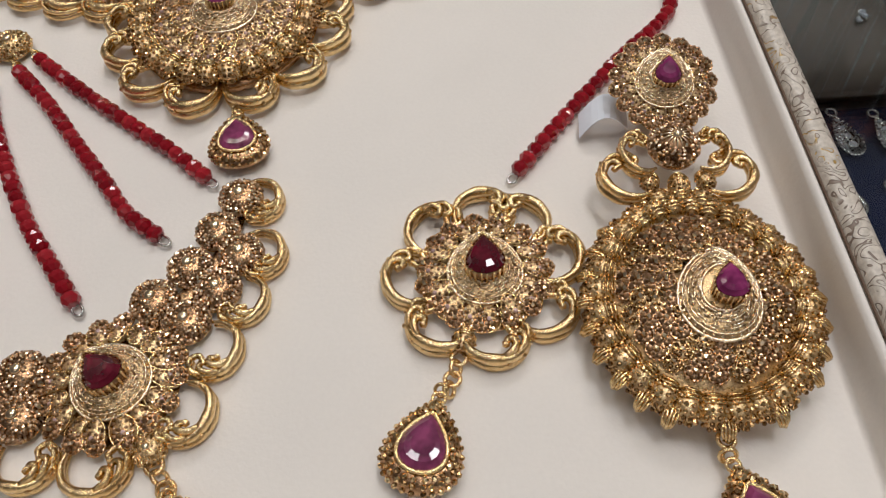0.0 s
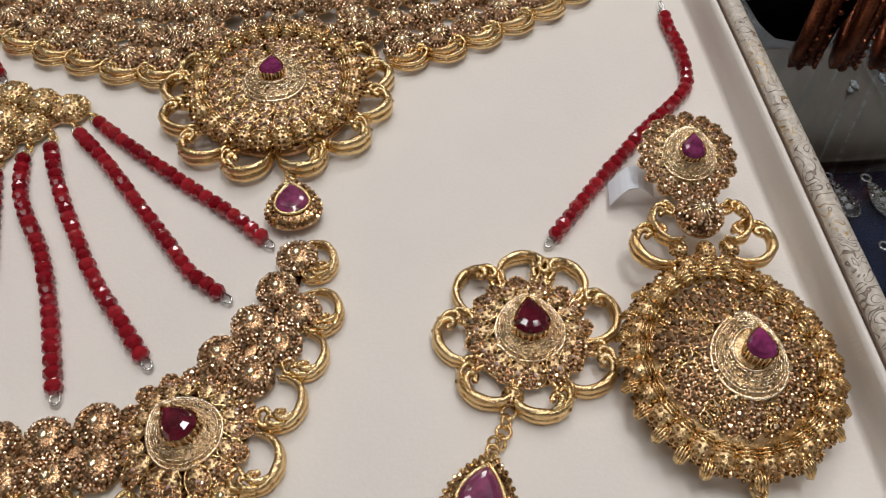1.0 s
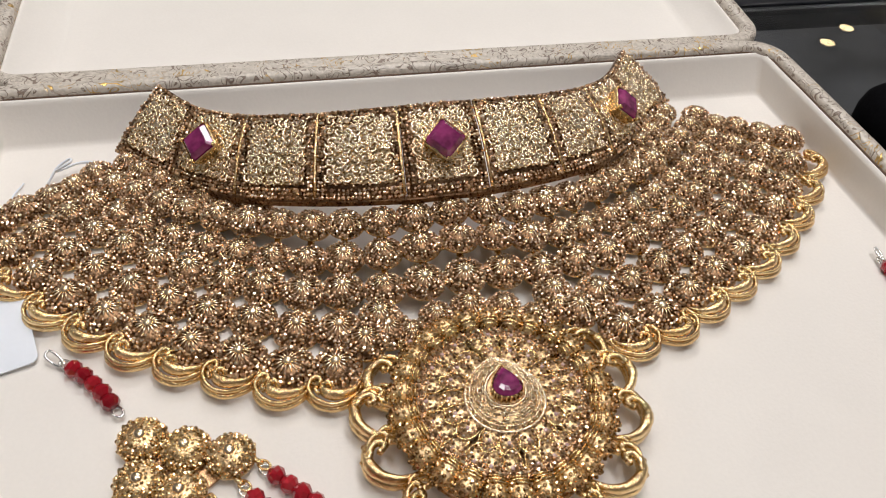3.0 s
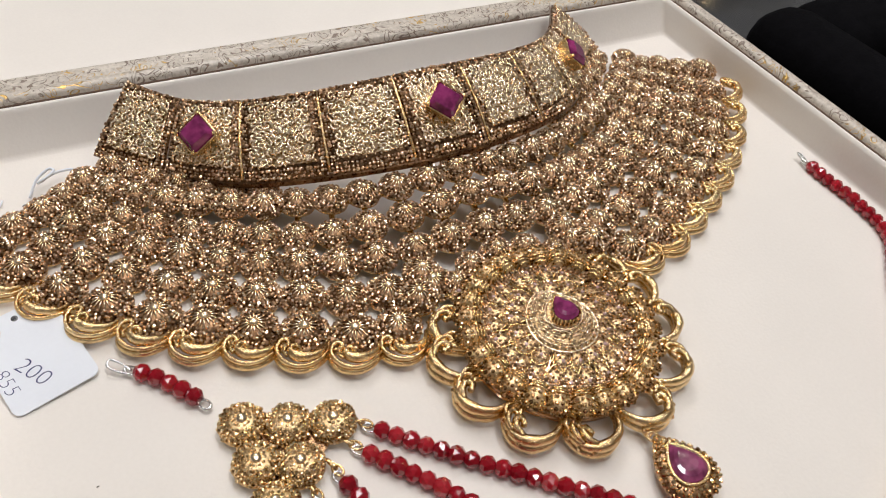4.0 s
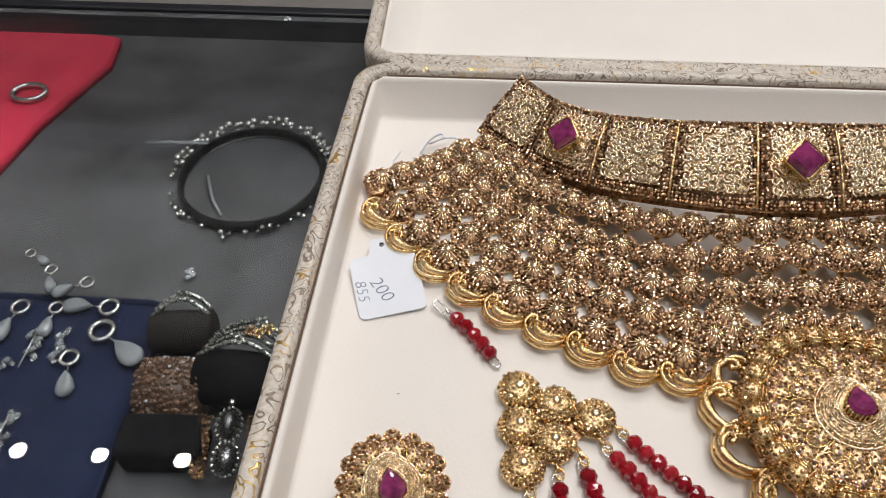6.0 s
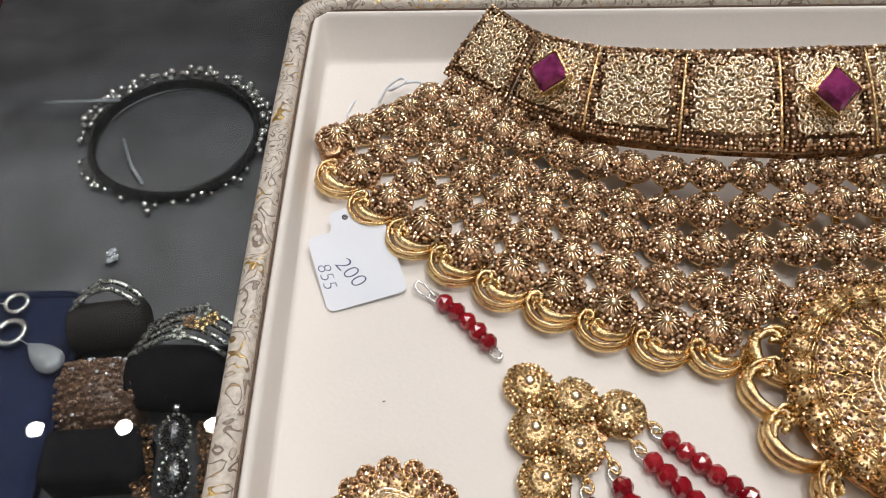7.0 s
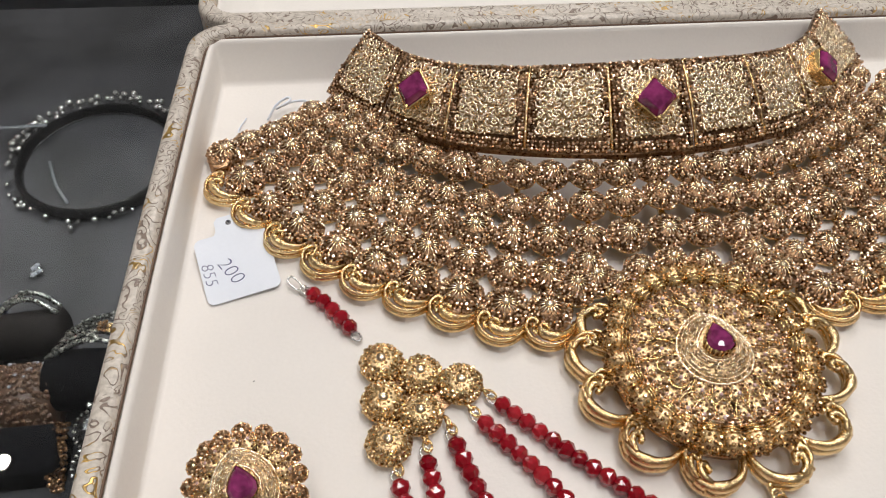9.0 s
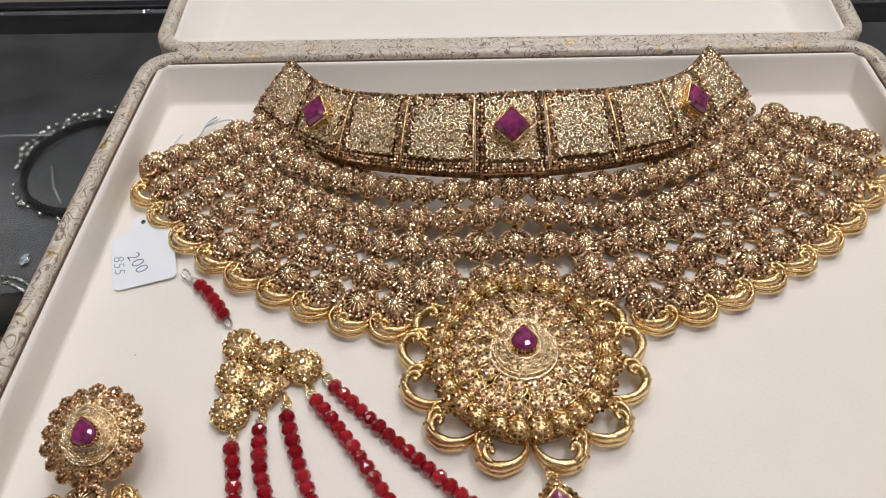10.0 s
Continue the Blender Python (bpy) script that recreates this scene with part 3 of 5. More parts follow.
def petal_motif(seed=21):
    """A pointed leaf cell: wire edge, a mound of fine grains and one small pale stone; one unit long, y outwards."""
    g = Geo()
    n = 16
    pts = []
    for k in range(n):
        w = 2 * math.pi * k / n
        pts.append((0.40 * math.sin(w) * (1 - 0.22 * math.cos(w)) * abs(math.sin(w)) ** 0.15, 0.5 - 0.52 * math.cos(w)))
    g.tube([(x, y, 0.12) for x, y in pts], 0.036, 5, 0, closed=True)
    g.add([(x * 0.98, 0.5 + (y - 0.5) * 0.98, z) for z in (-0.1, 0.1) for x, y in pts] + [(0, 0.55, 0.2)],
          [(k, (k + 1) % n, n + (k + 1) % n, n + k) for k in range(n)] + [(n + k, n + (k + 1) % n, 2 * n) for k in range(n)], 1)
    rng = random.Random(seed)
    spots = [(0.0, 0.6)]
    for x, y in [(rng.uniform(-0.36, 0.36), rng.uniform(0.04, 0.96)) for _ in range(400)]:
        half = 0.37 * math.sin(math.pi * min(0.97, max(0.03, y * 0.9 + 0.07))) ** 0.8
        if abs(x) < half - 0.05 and all((x - a) ** 2 + (y - b) ** 2 > 0.0145 for a, b in spots[1:]) and x * x + (y - 0.6) ** 2 > 0.016:
            spots.append((x, y))
    for x, y in spots[1:]:
        g.grain((x, y, 0.17 - 0.5 * (x * x + (y - 0.55) ** 2) * 0.5 + rng.uniform(-0.015, 0.03)), rng.uniform(0.058, 0.082), 2)
    g.lathe([(0.07, 0.16), (0.075, 0.24), (0.05, 0.265), (0.02, 0.27)], 8, 3, False)
    for i in range(len(g.v) - 32, len(g.v)):
        g.v[i] = (g.v[i][0], g.v[i][1] + 0.6, g.v[i][2])
    return g


def rosette_motif():
    """A round button: wire edge, a middle grain and seven round it; one unit across."""
    g = Geo()
    g.lathe([(0.42, 0.0), (0.48, 0.06), (0.47, 0.16), (0.3, 0.22)], 14, 1)
    g.tube([(0.48 * math.cos(2 * math.pi * k / 14), 0.48 * math.sin(2 * math.pi * k / 14), 0.15) for k in range(14)], 0.05, 5, 0, closed=True)
    rng = random.Random(13)
    g.grain((0, 0, 0.34), 0.17, 3)
    for n, r, z, s in ((7, 0.29, 0.27, 0.12), (11, 0.46, 0.17, 0.10)):
        for k in range(n):
            w = 2 * math.pi * (k + rng.uniform(-0.15, 0.15)) / n
            g.grain((r * math.cos(w), r * math.sin(w), z + rng.uniform(-0.02, 0.03)), s * rng.uniform(0.8, 1.2), 2)
    return g


def lobe_motif():
    """A granulated ball with a collar of ribs on its inner side; about 0.7 wide, one unit long, y outwards."""
    g = Geo()
    rows, n, verts, faces = 7, 12, [], []
    for i in range(rows):
        t = math.pi * (0.06 + 0.88 * i / (rows - 1))
        for k in range(n):
            w = 2 * math.pi * k / n
            verts.append((0.34 * math.sin(t) * math.cos(w), 0.5 - 0.42 * math.cos(t), 0.16 + 0.32 * math.sin(t) * math.sin(w)))
    for i in range(rows - 1):
        for k in range(n):
            l = (k + 1) % n
            faces.append((i * n + k, (i + 1) * n + k, (i + 1) * n + l, i * n + l))
    faces += [tuple((rows - 1) * n + k for k in range(n))[::-1], tuple(range(n))]
    g.add(verts, faces, 1)
    rng = random.Random(31)
    for i in range(5):
        t = math.pi * (0.36 + 0.135 * i)
        m = max(3, round(8.5 * math.sin(t)))
        for k in range(m):
            w = math.pi * ((k + 0.5) / m * 1.24 - 0.12)
            g.grain((0.35 * math.sin(t) * math.cos(w), 0.5 - 0.43 * math.cos(t), 0.16 + 0.33 * math.sin(t) * math.sin(w)), 0.07 * rng.uniform(0.8, 1.15), 2)
    for y, r in ((0.12, 0.2), (0.22, 0.27), (0.32, 0.32)):
        g.tube([(r * math.cos(w), y, 0.16 + r * math.sin(w)) for w in (math.pi * (k / 7 * 1.2 - 0.1) for k in range(8))], 0.04, 4, 0)
    return g


def shell_motif():
    """A ribbed hoop: five wires side by side bent over like a shell; one unit long, y outwards."""
    g = Geo()
    for i in range(5):
        x = (i - 2) * 0.105
        s = 1.0 - 0.09 * abs(i - 2)
        g.tube([(x * (0.6 + 0.5 * math.sin(w)), 0.5 - 0.5 * s * math.cos(w), 0.05 + 0.42 * s * math.sin(w)) for w in (math.pi * k / 8 for k in range(9))], 0.058, 5, 0)
    return g


def medal_motif():
    """A drop-edged boss with wire rims and small curls; radius about 1."""
    g = Geo()
    edge = tear(30, 2.16, 1.72, 0.32)
    g.outline(edge, [(1.0, 0.0), (1.0, 0.1), (0.84, 0.22), (0.6, 0.32), (0.4, 0.38)], 1, True)
    for s, z, r in ((1.0, 0.1, 0.055), (0.9, 0.19, 0.026), (0.5, 0.38, 0.04)):
        g.tube([(x * s, y * s, z) for x, y in edge], r, 5, 0, closed=True)
    rng = random.Random(11)
    loop = spline([(x, y, 0.0) for x, y in edge], 5, True)
    m = len(loop)
    # hatched rounds of short wires that follow the rim
    for ring in (0.83, 0.77, 0.71, 0.65, 0.59, 0.54):
        i = 0
        while i < m:
            run = rng.randint(4, 15)
            z = 0.22 + (0.84 - ring) * 0.46
            wob = ring + rng.uniform(-0.02, 0.02)
            pts = [(loop[(i + d) % m][0] * wob, loop[(i + d) % m][1] * wob, z + rng.uniform(0.0, 0.03)) for d in range(0, run + 1, 2)]
            if len(pts) > 1:
                g.tube(pts, rng.uniform(0.018, 0.03), 4, 0)
            i += run + rng.randint(1, 3)
    for k in range(16):
        q = loop[int((k + rng.random() * 0.6) * m / 16) % m]
        ring = rng.uniform(0.58, 0.8)
        c, z = np.array((q[0] * ring, q[1] * ring)), 0.255 + (0.84 - ring) * 0.46
        a0, sg = rng.random() * 6.28, rng.choice((-1, 1))
        g.tube([(c[0] + d * math.cos(a0 + sg * a), c[1] + d * math.sin(a0 + sg * a), z) for a, d in ((0, 0.085), (1.2, 0.08), (2.4, 0.07), (3.6, 0.05), (4.8, 0.025))], 0.032, 4, 0)
    for k in range(30):
        w = 2 * math.pi * k / 30
        q = loop[int(k * m / 30) % m]
        g.grain((q[0] * 0.95, q[1] * 0.95, 0.16), 0.045, 0)
    return g


def setting_motif():
    """A drop-shaped cup with a beaded claw edge; stone width about 1, point at +y."""
    g = Geo()
    pts = tear(24, 1.45, 1.25)
    g.outline(pts, [(0.86, -0.5), (0.97, 0.1), (1.0, 0.42)], 1, True)
    loop = spline([(x, y, 0.0) for x, y in pts], 4, True)
    for k in range(26):
        x, y, _ = loop[int(k * len(loop) / 26)]
        g.tube([(x * 0.9, y * 0.9, -0.5), (x * 0.99, y * 0.99, 0.05), (x * 1.03, y * 1.03, 0.42)], 0.045, 4, 0)
        g.grain((x * 1.03, y * 1.03, 0.46), 0.058, 0)
    return g


def stone_motif():
    """A faceted drop stone for the cup."""
    g = Geo()
    g.outline(tear(14, 1.4, 1.2), [(0.96, 0.3), (0.98, 0.46), (0.78, 0.6), (0.5, 0.66)], 0, False)
    return g


def square_stone():
    g = Geo()
    pts = [(0.5, -0.42), (0.5, 0.42), (0.42, 0.5), (-0.42, 0.5), (-0.5, 0.42), (-0.5, -0.42), (-0.42, -0.5), (0.42, -0.5)]
    g.outline(pts, [(1.0, 0.3), (1.0, 0.46), (0.74, 0.62), (0.66, 0.64)], 0, False)
    return g


def square_cup():
    g = Geo()
    pts = [(0.56, -0.5), (0.56, 0.5), (0.5, 0.56), (-0.5, 0.56), (-0.56, 0.5), (-0.56, -0.5), (-0.5, -0.56), (0.5, -0.56)]
    g.outline(pts, [(0.85, -0.1), (1.0, 0.3), (1.02, 0.42), (0.96, 0.44), (0.95, 0.38)], 0, False)
    for sx, sy in ((1, 1), (-1, 1), (-1, -1), (1, -1)):
        g.grain((0.5 * sx, 0.5 * sy, 0.5), 0.09, 0)
    return g


def drop_motif():
    """Body of a hanging drop: cup with a wire round the stone and three rounds of grains; one unit long."""
    g = Geo()
    pts = tear(26, 1.0, 0.84, 0.85)
    g.outline(pts, [(0.9, 0.0), (1.0, 0.05), (0.98, 0.12), (0.8, 0.19), (0.6, 0.2)], 1, True)
    g.tube([(x * 0.62, y * 0.62, 0.22) for x, y in pts], 0.03, 5, 0, closed=True)
    return g


def drop_grains():
    """Three rounds of grains for the rim of a drop."""
    g = Geo()
    pts = tear(26, 1.0, 0.84, 0.85)
    for s, z, n, r in ((0.98, 0.11, 34, 0.036), (0.87, 0.17, 30, 0.036), (0.75, 0.2, 24, 0.034)):
        loop = spline([(x * s, y * s, z) for x, y in pts], 4, True)
        for k in range(n):
            g.grain(loop[int(k * len(loop) / n)], r, 0)
    return g


def flat_drop_stone():
    g = Geo()
    g.outline(tear(20, 1.0, 0.84, 0.85), [(0.58, 0.15), (0.57, 0.235), (0.44, 0.275), (0.3, 0.285)], 0, False)
    return g


def link_motif():
    """A small round jump ring lying flat; outer radius 1."""
    g = Geo()
    g.tube([(math.cos(2 * math.pi * k / 14), math.sin(2 * math.pi * k / 14), 0) for k in range(14)], 0.3, 6, 0, closed=True)
    return g


def bead_motif():
    """A faceted crystal rondelle, its hole along x; diameter 1, flat facets."""
    g = Geo()
    n, verts, faces = 9, [], []
    prof = ((-0.42, 0.2), (-0.39, 0.30), (-0.15, 0.495), (0.15, 0.495), (0.39, 0.30), (0.42, 0.2))
    for i, (x, r) in enumerate(prof):
        for k in range(n):
            w = 2 * math.pi * (k + 0.5 * (i in (2, 5, 1))) / n
            verts.append((x, r * math.cos(w), r * math.sin(w)))
    for i in range(len(prof) - 1):
        for k in range(n):
            l = (k + 1) % n
            faces += [(i * n + k, i * n + l, (i + 1) * n + l), (i * n + k, (i + 1) * n + l, (i + 1) * n + k)]
    faces += [tuple(range(n))[::-1], tuple((len(prof) - 1) * n + k for k in range(n))]
    g.add(verts, faces, 0, False)
    return g


BLEND = granules("mid_gold_grains", [(0.1, (0.22, 0.12, 0.063)), (0.45, (0.66, 0.43, 0.235)), (0.9, (1.0, 0.79, 0.52))], 0.19)
TRIO = [GOLD, ANTIQUE, GRAIN]
DOMES = [dome_motif(seed).mesh("granulated_dome", [GOLD, DARK_GOLD, ROSE, POLISHED]) for seed in (5, 6, 7)]
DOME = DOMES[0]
DOME_KNOB = dome_motif(8, True).mesh("knobbed_dome", [GOLD, ANTIQUE, ROSE, POLISHED])
LIGHT_GRAIN = granules("light_gold_grains", [(0.1, (0.28, 0.168, 0.075)), (0.42, (0.76, 0.52, 0.26)), (0.9, (1.0, 0.815, 0.51))], 0.21)
DOME_BRIGHT = dome_motif(9, True).mesh("bright_granulated_dome", [GOLD, PALE, LIGHT_GRAIN, POLISHED])
SCROLL = scroll_motif().mesh("gold_scroll", [GOLD, GOLD, GRAIN])
SCALLOP = scallop_motif().mesh("edge_scroll", [GOLD, GOLD, GRAIN])
BLUSH = plain("pale_pink_stone", (0.55, 0.38, 0.36), 0.08, 0.3, 500.0, 0.0, 0.8, 0.6)
PETAL = petal_motif().mesh("granulated_petal", [GOLD, PALE, ROSE, BLUSH])
ROSETTE = rosette_motif().mesh("grain_rosette", [GRAIN, ANTIQUE, ROSE, POLISHED])
ROSETTE_BRIGHT = rosette_motif().mesh("bright_grain_rosette", [GOLD, PALE, GRAIN, POLISHED])
LOBE = lobe_motif().mesh("granulated_lobe", [GOLD, PALE, GRAIN])
SHELL = shell_motif().mesh("ribbed_hoop", [GOLD])
MEDAL = medal_motif().mesh("filigree_boss", [FILIGREE, PALE])
CUP = setting_motif().mesh("stone_cup", [GOLD, ANTIQUE])
STONE = stone_motif().mesh("drop_stone", [RUBY])
STONE_DARK = stone_motif().mesh("dark_drop_stone", [GARNET])
SQ_STONE, SQ_CUP = square_stone().mesh("square_stone", [RUBY]), square_cup().mesh("square_cup", [GOLD])
DROP, DROP_STONE = drop_motif().mesh("drop_body", TRIO), flat_drop_stone().mesh("flat_drop_stone", [PINK])
DROP_GRAINS = drop_grains().mesh("drop_grains", [GRAIN])
LINK, BEAD = link_motif().mesh("jump_ring", [GOLD]), bead_motif().mesh("crystal_bead", [RED])
PALE_LINK = link_motif().mesh("pale_jump_ring", [SILVER])
MM = 0.001


def stone_set(parent, x, y, z, turn, size, mesh, cup=None):
    """A drop stone in its claw cup, under parent."""
    s = part("stone_cup", cup or CUP, parent, put(x, y, z, turn, size))
    part("stone", mesh, s, None, "polished magenta stone" if mesh is not STONE_DARK else "dark red polished stone")
    return s


def rosette(parent, cx, cy, z0, rise, rings, medal_r, turn, stone_size, stone, lobes=None, rim=None):
    """A domed rosette: rings of granulated petals round a filigree boss with a stone. Sizes in metres."""
    rng = random.Random(int(cx * 1e5) + len(rings) * 7)
    outer = max([r + ln for r, ln, _ in rings] + ([lobes[0] + lobes[1]] if lobes else []))

    def height(r):
        return z0 + rise * (1 - (r / outer) ** 2)

    if lobes:
        r, ln, n, sx = lobes
        for k in range(n):
            w = 360.0 * (k + 0.5) / n + turn
            a = radians(w)
            slope = math.degrees(math.atan2(rise * 2 * (r + ln / 2) / outer ** 2, 1))
            part("lobe", LOBE, parent, put(cx + r * math.cos(a) * sx, cy + r * math.sin(a), height(r) + 0.0002, w - 90 + rng.uniform(-5, 5), ln * 1.08, nod=-slope * 0.35))
    for j, (r, ln, n) in enumerate(rings):
        sx = lobes[3] if lobes else 1.0
        slope = math.degrees(math.atan2(rise * 2 * (r + ln / 2) / outer ** 2, 1))
        for k in range(n):
            w = 360.0 * (k + 0.5 * (j % 2) + rng.uniform(-0.12, 0.12)) / n + turn
            a = radians(w)
            wide = 2 * math.pi * (r + ln * 0.6) / n / 0.72 * rng.uniform(0.92, 1.05)
            part("petal", PETAL, parent, put(cx + r * math.cos(a) * sx, cy + r * math.sin(a), height(r) + rng.uniform(-0.0003, 0.0003), w - 90 + rng.uniform(-7, 7), wide, nod=-slope, sy=ln * 1.08, sz=ln * 0.9))
    if rim:
        r, size, n = rim
        for k in range(n):
            a = 2 * math.pi * (k + rng.uniform(-0.1, 0.1)) / n
            part("grain_rosette", ROSETTE, parent, put(cx + r * math.cos(a), cy + r * math.sin(a), height(min(r, outer)) + 0.0005, math.degrees(a), size * rng.uniform(0.92, 1.08), tip=14))
    boss = part("filigree_boss", MEDAL, parent, put(cx, cy, height(medal_r) - 0.0004, turn - 90, medal_r), "pale gold filigree boss")
    top_z = height(medal_r) - 0.0004 + medal_r * 0.36
    stone_set(parent, cx, cy, top_z, turn - 90, stone_size, stone)
    return boss


def under_dome(parent, cx, cy, z0, rise, outer, sx=1.0):
    """The antique gold shell that carries the petals of a rosette."""
    g = Geo()
    g.lathe([(outer * s, z0 - 0.0008 + rise * (1 - s * s)) for s in (1.0, 0.85, 0.7, 0.5, 0.3, 0.1)], 32, 0, True, lambda w: 1.0)
    part("shell", g.mesh("shell", [BLEND]), parent, pose(cx, cy, 0) @ Matrix.Diagonal((sx, 1, 1, 1)))


def strand(parent, pts, pitch=3.8, size=4.7, rings=True):
    """A run of crystal beads along a curve in millimetres, under a thread; each bead a part of the strand."""
    curve = np.array(spline([(x, y, 2.1) for x, y in pts], 12)) * MM
    seg = np.linalg.norm(np.diff(curve, axis=0), axis=1)
    run = np.concatenate([[0], np.cumsum(seg)])
    g = Geo()
    g.tube(curve, 0.00035, 4, 0)
    line = part("bead_strand", g.mesh("bead_thread", [SILVER]), parent, None, "string of faceted red crystal beads")
    n = max(2, round(run[-1] / (pitch * MM)))
    rng = random.Random(int(run[-1] * 1e6))
    for k in range(n):
        d = (k + 0.5) / n * run[-1]
        i = min(len(seg) - 1, int(np.searchsorted(run, d)) - 1)
        i = max(i, 0)
        p = curve[i] + (curve[i + 1] - curve[i]) * ((d - run[i]) / seg[i])
        t = curve[i + 1] - curve[i]
        turn = math.degrees(math.atan2(t[1], t[0])) + rng.uniform(-7, 7)
        part("bead", BEAD, line, put(p[0], p[1], p[2] + rng.uniform(-1, 1) * 0.00012, turn, size * MM * rng.uniform(0.95, 1.04)) @ pose(0, 0, 0, rng.uniform(0, 40), 0, 0))
    if rings:
        for end, q in ((0, 1), (-1, -2)):
            t = curve[end] - curve[q]
            t /= np.linalg.norm(t)
            c = curve[end] + t * 0.0013
            part("jump_ring", PALE_LINK, parent, put(c[0], c[1], 0.0012, math.degrees(math.atan2(t[1], t[0])), 0.0017, sy=0.0012))
    return line


def hanging_drop(parent, x, y, z, turn, length):
    """A drop with stone, its point at the top, turned so that +y of the drop points at turn + 90."""
    body = part("drop", DROP, parent, put(x, y, z, turn, length * MM))
    part("stone", DROP_STONE, body, None, "large flat magenta drop stone")
    tagged(part("grain_edge", DROP_GRAINS, body, None, "rounds of small gold grains"), kind="stuff")
    a = radians(turn + 90)
    for k, d in enumerate((0.53, 0.62)):
        part("jump_ring", LINK, parent, put(x + math.cos(a) * length * MM * d, y + math.sin(a) * length * MM * d, z + 0.0015, turn, 0.0014, nod=40 * k))
    return body


# ---------- the bridal choker ----------
def choker():
    root = thing("bridal_choker", "wide antique gold bridal choker with magenta stones and a round pendant", "necklace", at=pose(0.0008, 0, 0, 0, 0, 1.9) @ Matrix.Diagonal((1.018, 1, 1, 1)))
    inner = ((0.0, 62.0), (10.4, 62.1), (20.6, 63.0), (30.4, 65.4), (39.8, 68.2), (48.8, 71.6), (57.6, 75.6), (66.2, 80.2), (74.6, 85.2), (82.6, 90.4), (90.0, 96.0), (97.0, 102.0), (102.8, 108.5))
    outer = ((0.0, 18.7), (13.0, 18.7), (25.0, 17.5), (38.9, 20.2), (50.9, 22.8), (62.6, 28.4), (74.1, 34.4), (85.4, 41.0), (96.0, 48.8), (106.4, 57.8), (116.0, 68.0), (124.4, 79.4), (131.0, 93.0))
    counts = (3, 3, 4) + (5,) * 10
    shares = (0.0, 0.215, 0.45, 0.725, 1.0)

    def crest(r, x):
        """Height of a dome's tip: the rows climb towards the collar near the middle."""
        if r == 0:
            return 7.0 + 3.0 * math.exp(-(x / 85) ** 2) + 7.6 * math.exp(-(x / 44) ** 2)
        if r == 1:
            return 5.6 + 9.5 * math.exp(-(x / 36) ** 2)
        return (5.6, 5.5, 5.6)[r - 2] + (5.0, 2.2, 0.0)[r - 2] * math.exp(-(x / 38) ** 2)

    link = Geo()
    last = {}
    for side in (-1, 1):
        for j, (a, b) in enumerate(zip(inner, outer)):
            n = counts[j]
            col = []
            for r in range(n):
                t = shares[r]
                x, y = side * (a[0] + (b[0] - a[0]) * t), a[1] + (b[1] - a[1]) * t
                x += 2.8 * max(0.0, x / 131) ** 2
                rad = 5.3 + 1.05 * t - (0.3 if j > 9 else 0)
                rng = random.Random(j * 50 + r * 5 + side)
                z = max(0.4, crest(r, x) - 0.9 * rad)
                x, y = x + rng.uniform(-0.3, 0.3), y + rng.uniform(-0.3, 0.3)
                if j > 0 or side > 0:
                    part("granulated_dome", DOMES[(j + r) % 3], root, put(x * MM, y * MM, z * MM, rng.uniform(0, 360), rad * rng.uniform(0.98, 1.03) * MM, sz=0.92 * rad * MM, tip=rng.uniform(-4, 4), nod=rng.uniform(-4, 4) + 6 * math.exp(-(x / 60) ** 2)))
                col.append((x, y, z))
            # small upper domes that tuck up under the ends of the collar
            if j > 5:
                ln0 = math.hypot(b[0] - a[0], b[1] - a[1])
                ux, uy = (a[0] - b[0]) / ln0, (a[1] - b[1]) / ln0
                step = 6.0 + 0.35 * j
                part("granulated_dome", DOME, root, put(side * (a[0] + ux * step) * MM, (a[1] + uy * step) * MM, 2.4 * MM, j * 31, 4.5 * MM))
            for p, q in zip(col, col[1:]):
                link.tube([(p[0] * MM, p[1] * MM, p[2] * MM), (q[0] * MM, q[1] * MM, q[2] * MM)], 0.0011, 5, 0)
            if side in last and j > 0:
                for p, q in zip(col, last[side]):
                    m = ((p[0] + q[0]) / 2, (p[1] + q[1]) / 2, (p[2] + q[2]) / 2 - 0.4)
                    link.tube([tuple(c * MM for c in v) for v in (p, m, q)], 0.0009, 5, 0)
            last[side] = col
            if 3 <= j < 12:
                # scallops face along the edge's own outward direction
                e0 = outer[max(3, j - 1)]
                e1 = outer[min(12, j + 1)]
                tx, ty = side * (e1[0] - e0[0]), e1[1] - e0[1]
                tl = math.hypot(tx, ty)
                ox, oy = (ty / tl, -tx / tl) if side > 0 else (-ty / tl, tx / tl)
                if oy > 0 and j < 11:
                    ox, oy = -ox, -oy
                turn = math.degrees(math.atan2(oy, ox)) - 90
                cx, cy = side * b[0] + 2.8 * max(0.0, side * b[0] / 131) ** 2 + ox * 2.6, b[1] + oy * 2.6
                part("scroll", SCALLOP, root, put(cx * MM, cy * MM, 1.2 * MM, turn, 12.8 * MM, mirror=side < 0, sy=13.6 * MM, sz=17 * MM, nod=6))
    tab = Geo()
    tab.outline(rounded(-0.0034, 0.0034, -0.0048, 0.0048, 0.0026, 4), [(0.92, 0.0), (1.0, 0.0006), (1.0, 0.0036), (0.9, 0.0044), (0.6, 0.0042)], 0, True)
    part("end_tab", tab.mesh("end_tab", [ANTIQUE]), root, put(-0.1328, 0.0890, 0.0004, 14), "coppery end tab of the choker")
    part("link_lattice", link.mesh("link_lattice", [GOLD]), root, None, "thin gold links joining the domes")
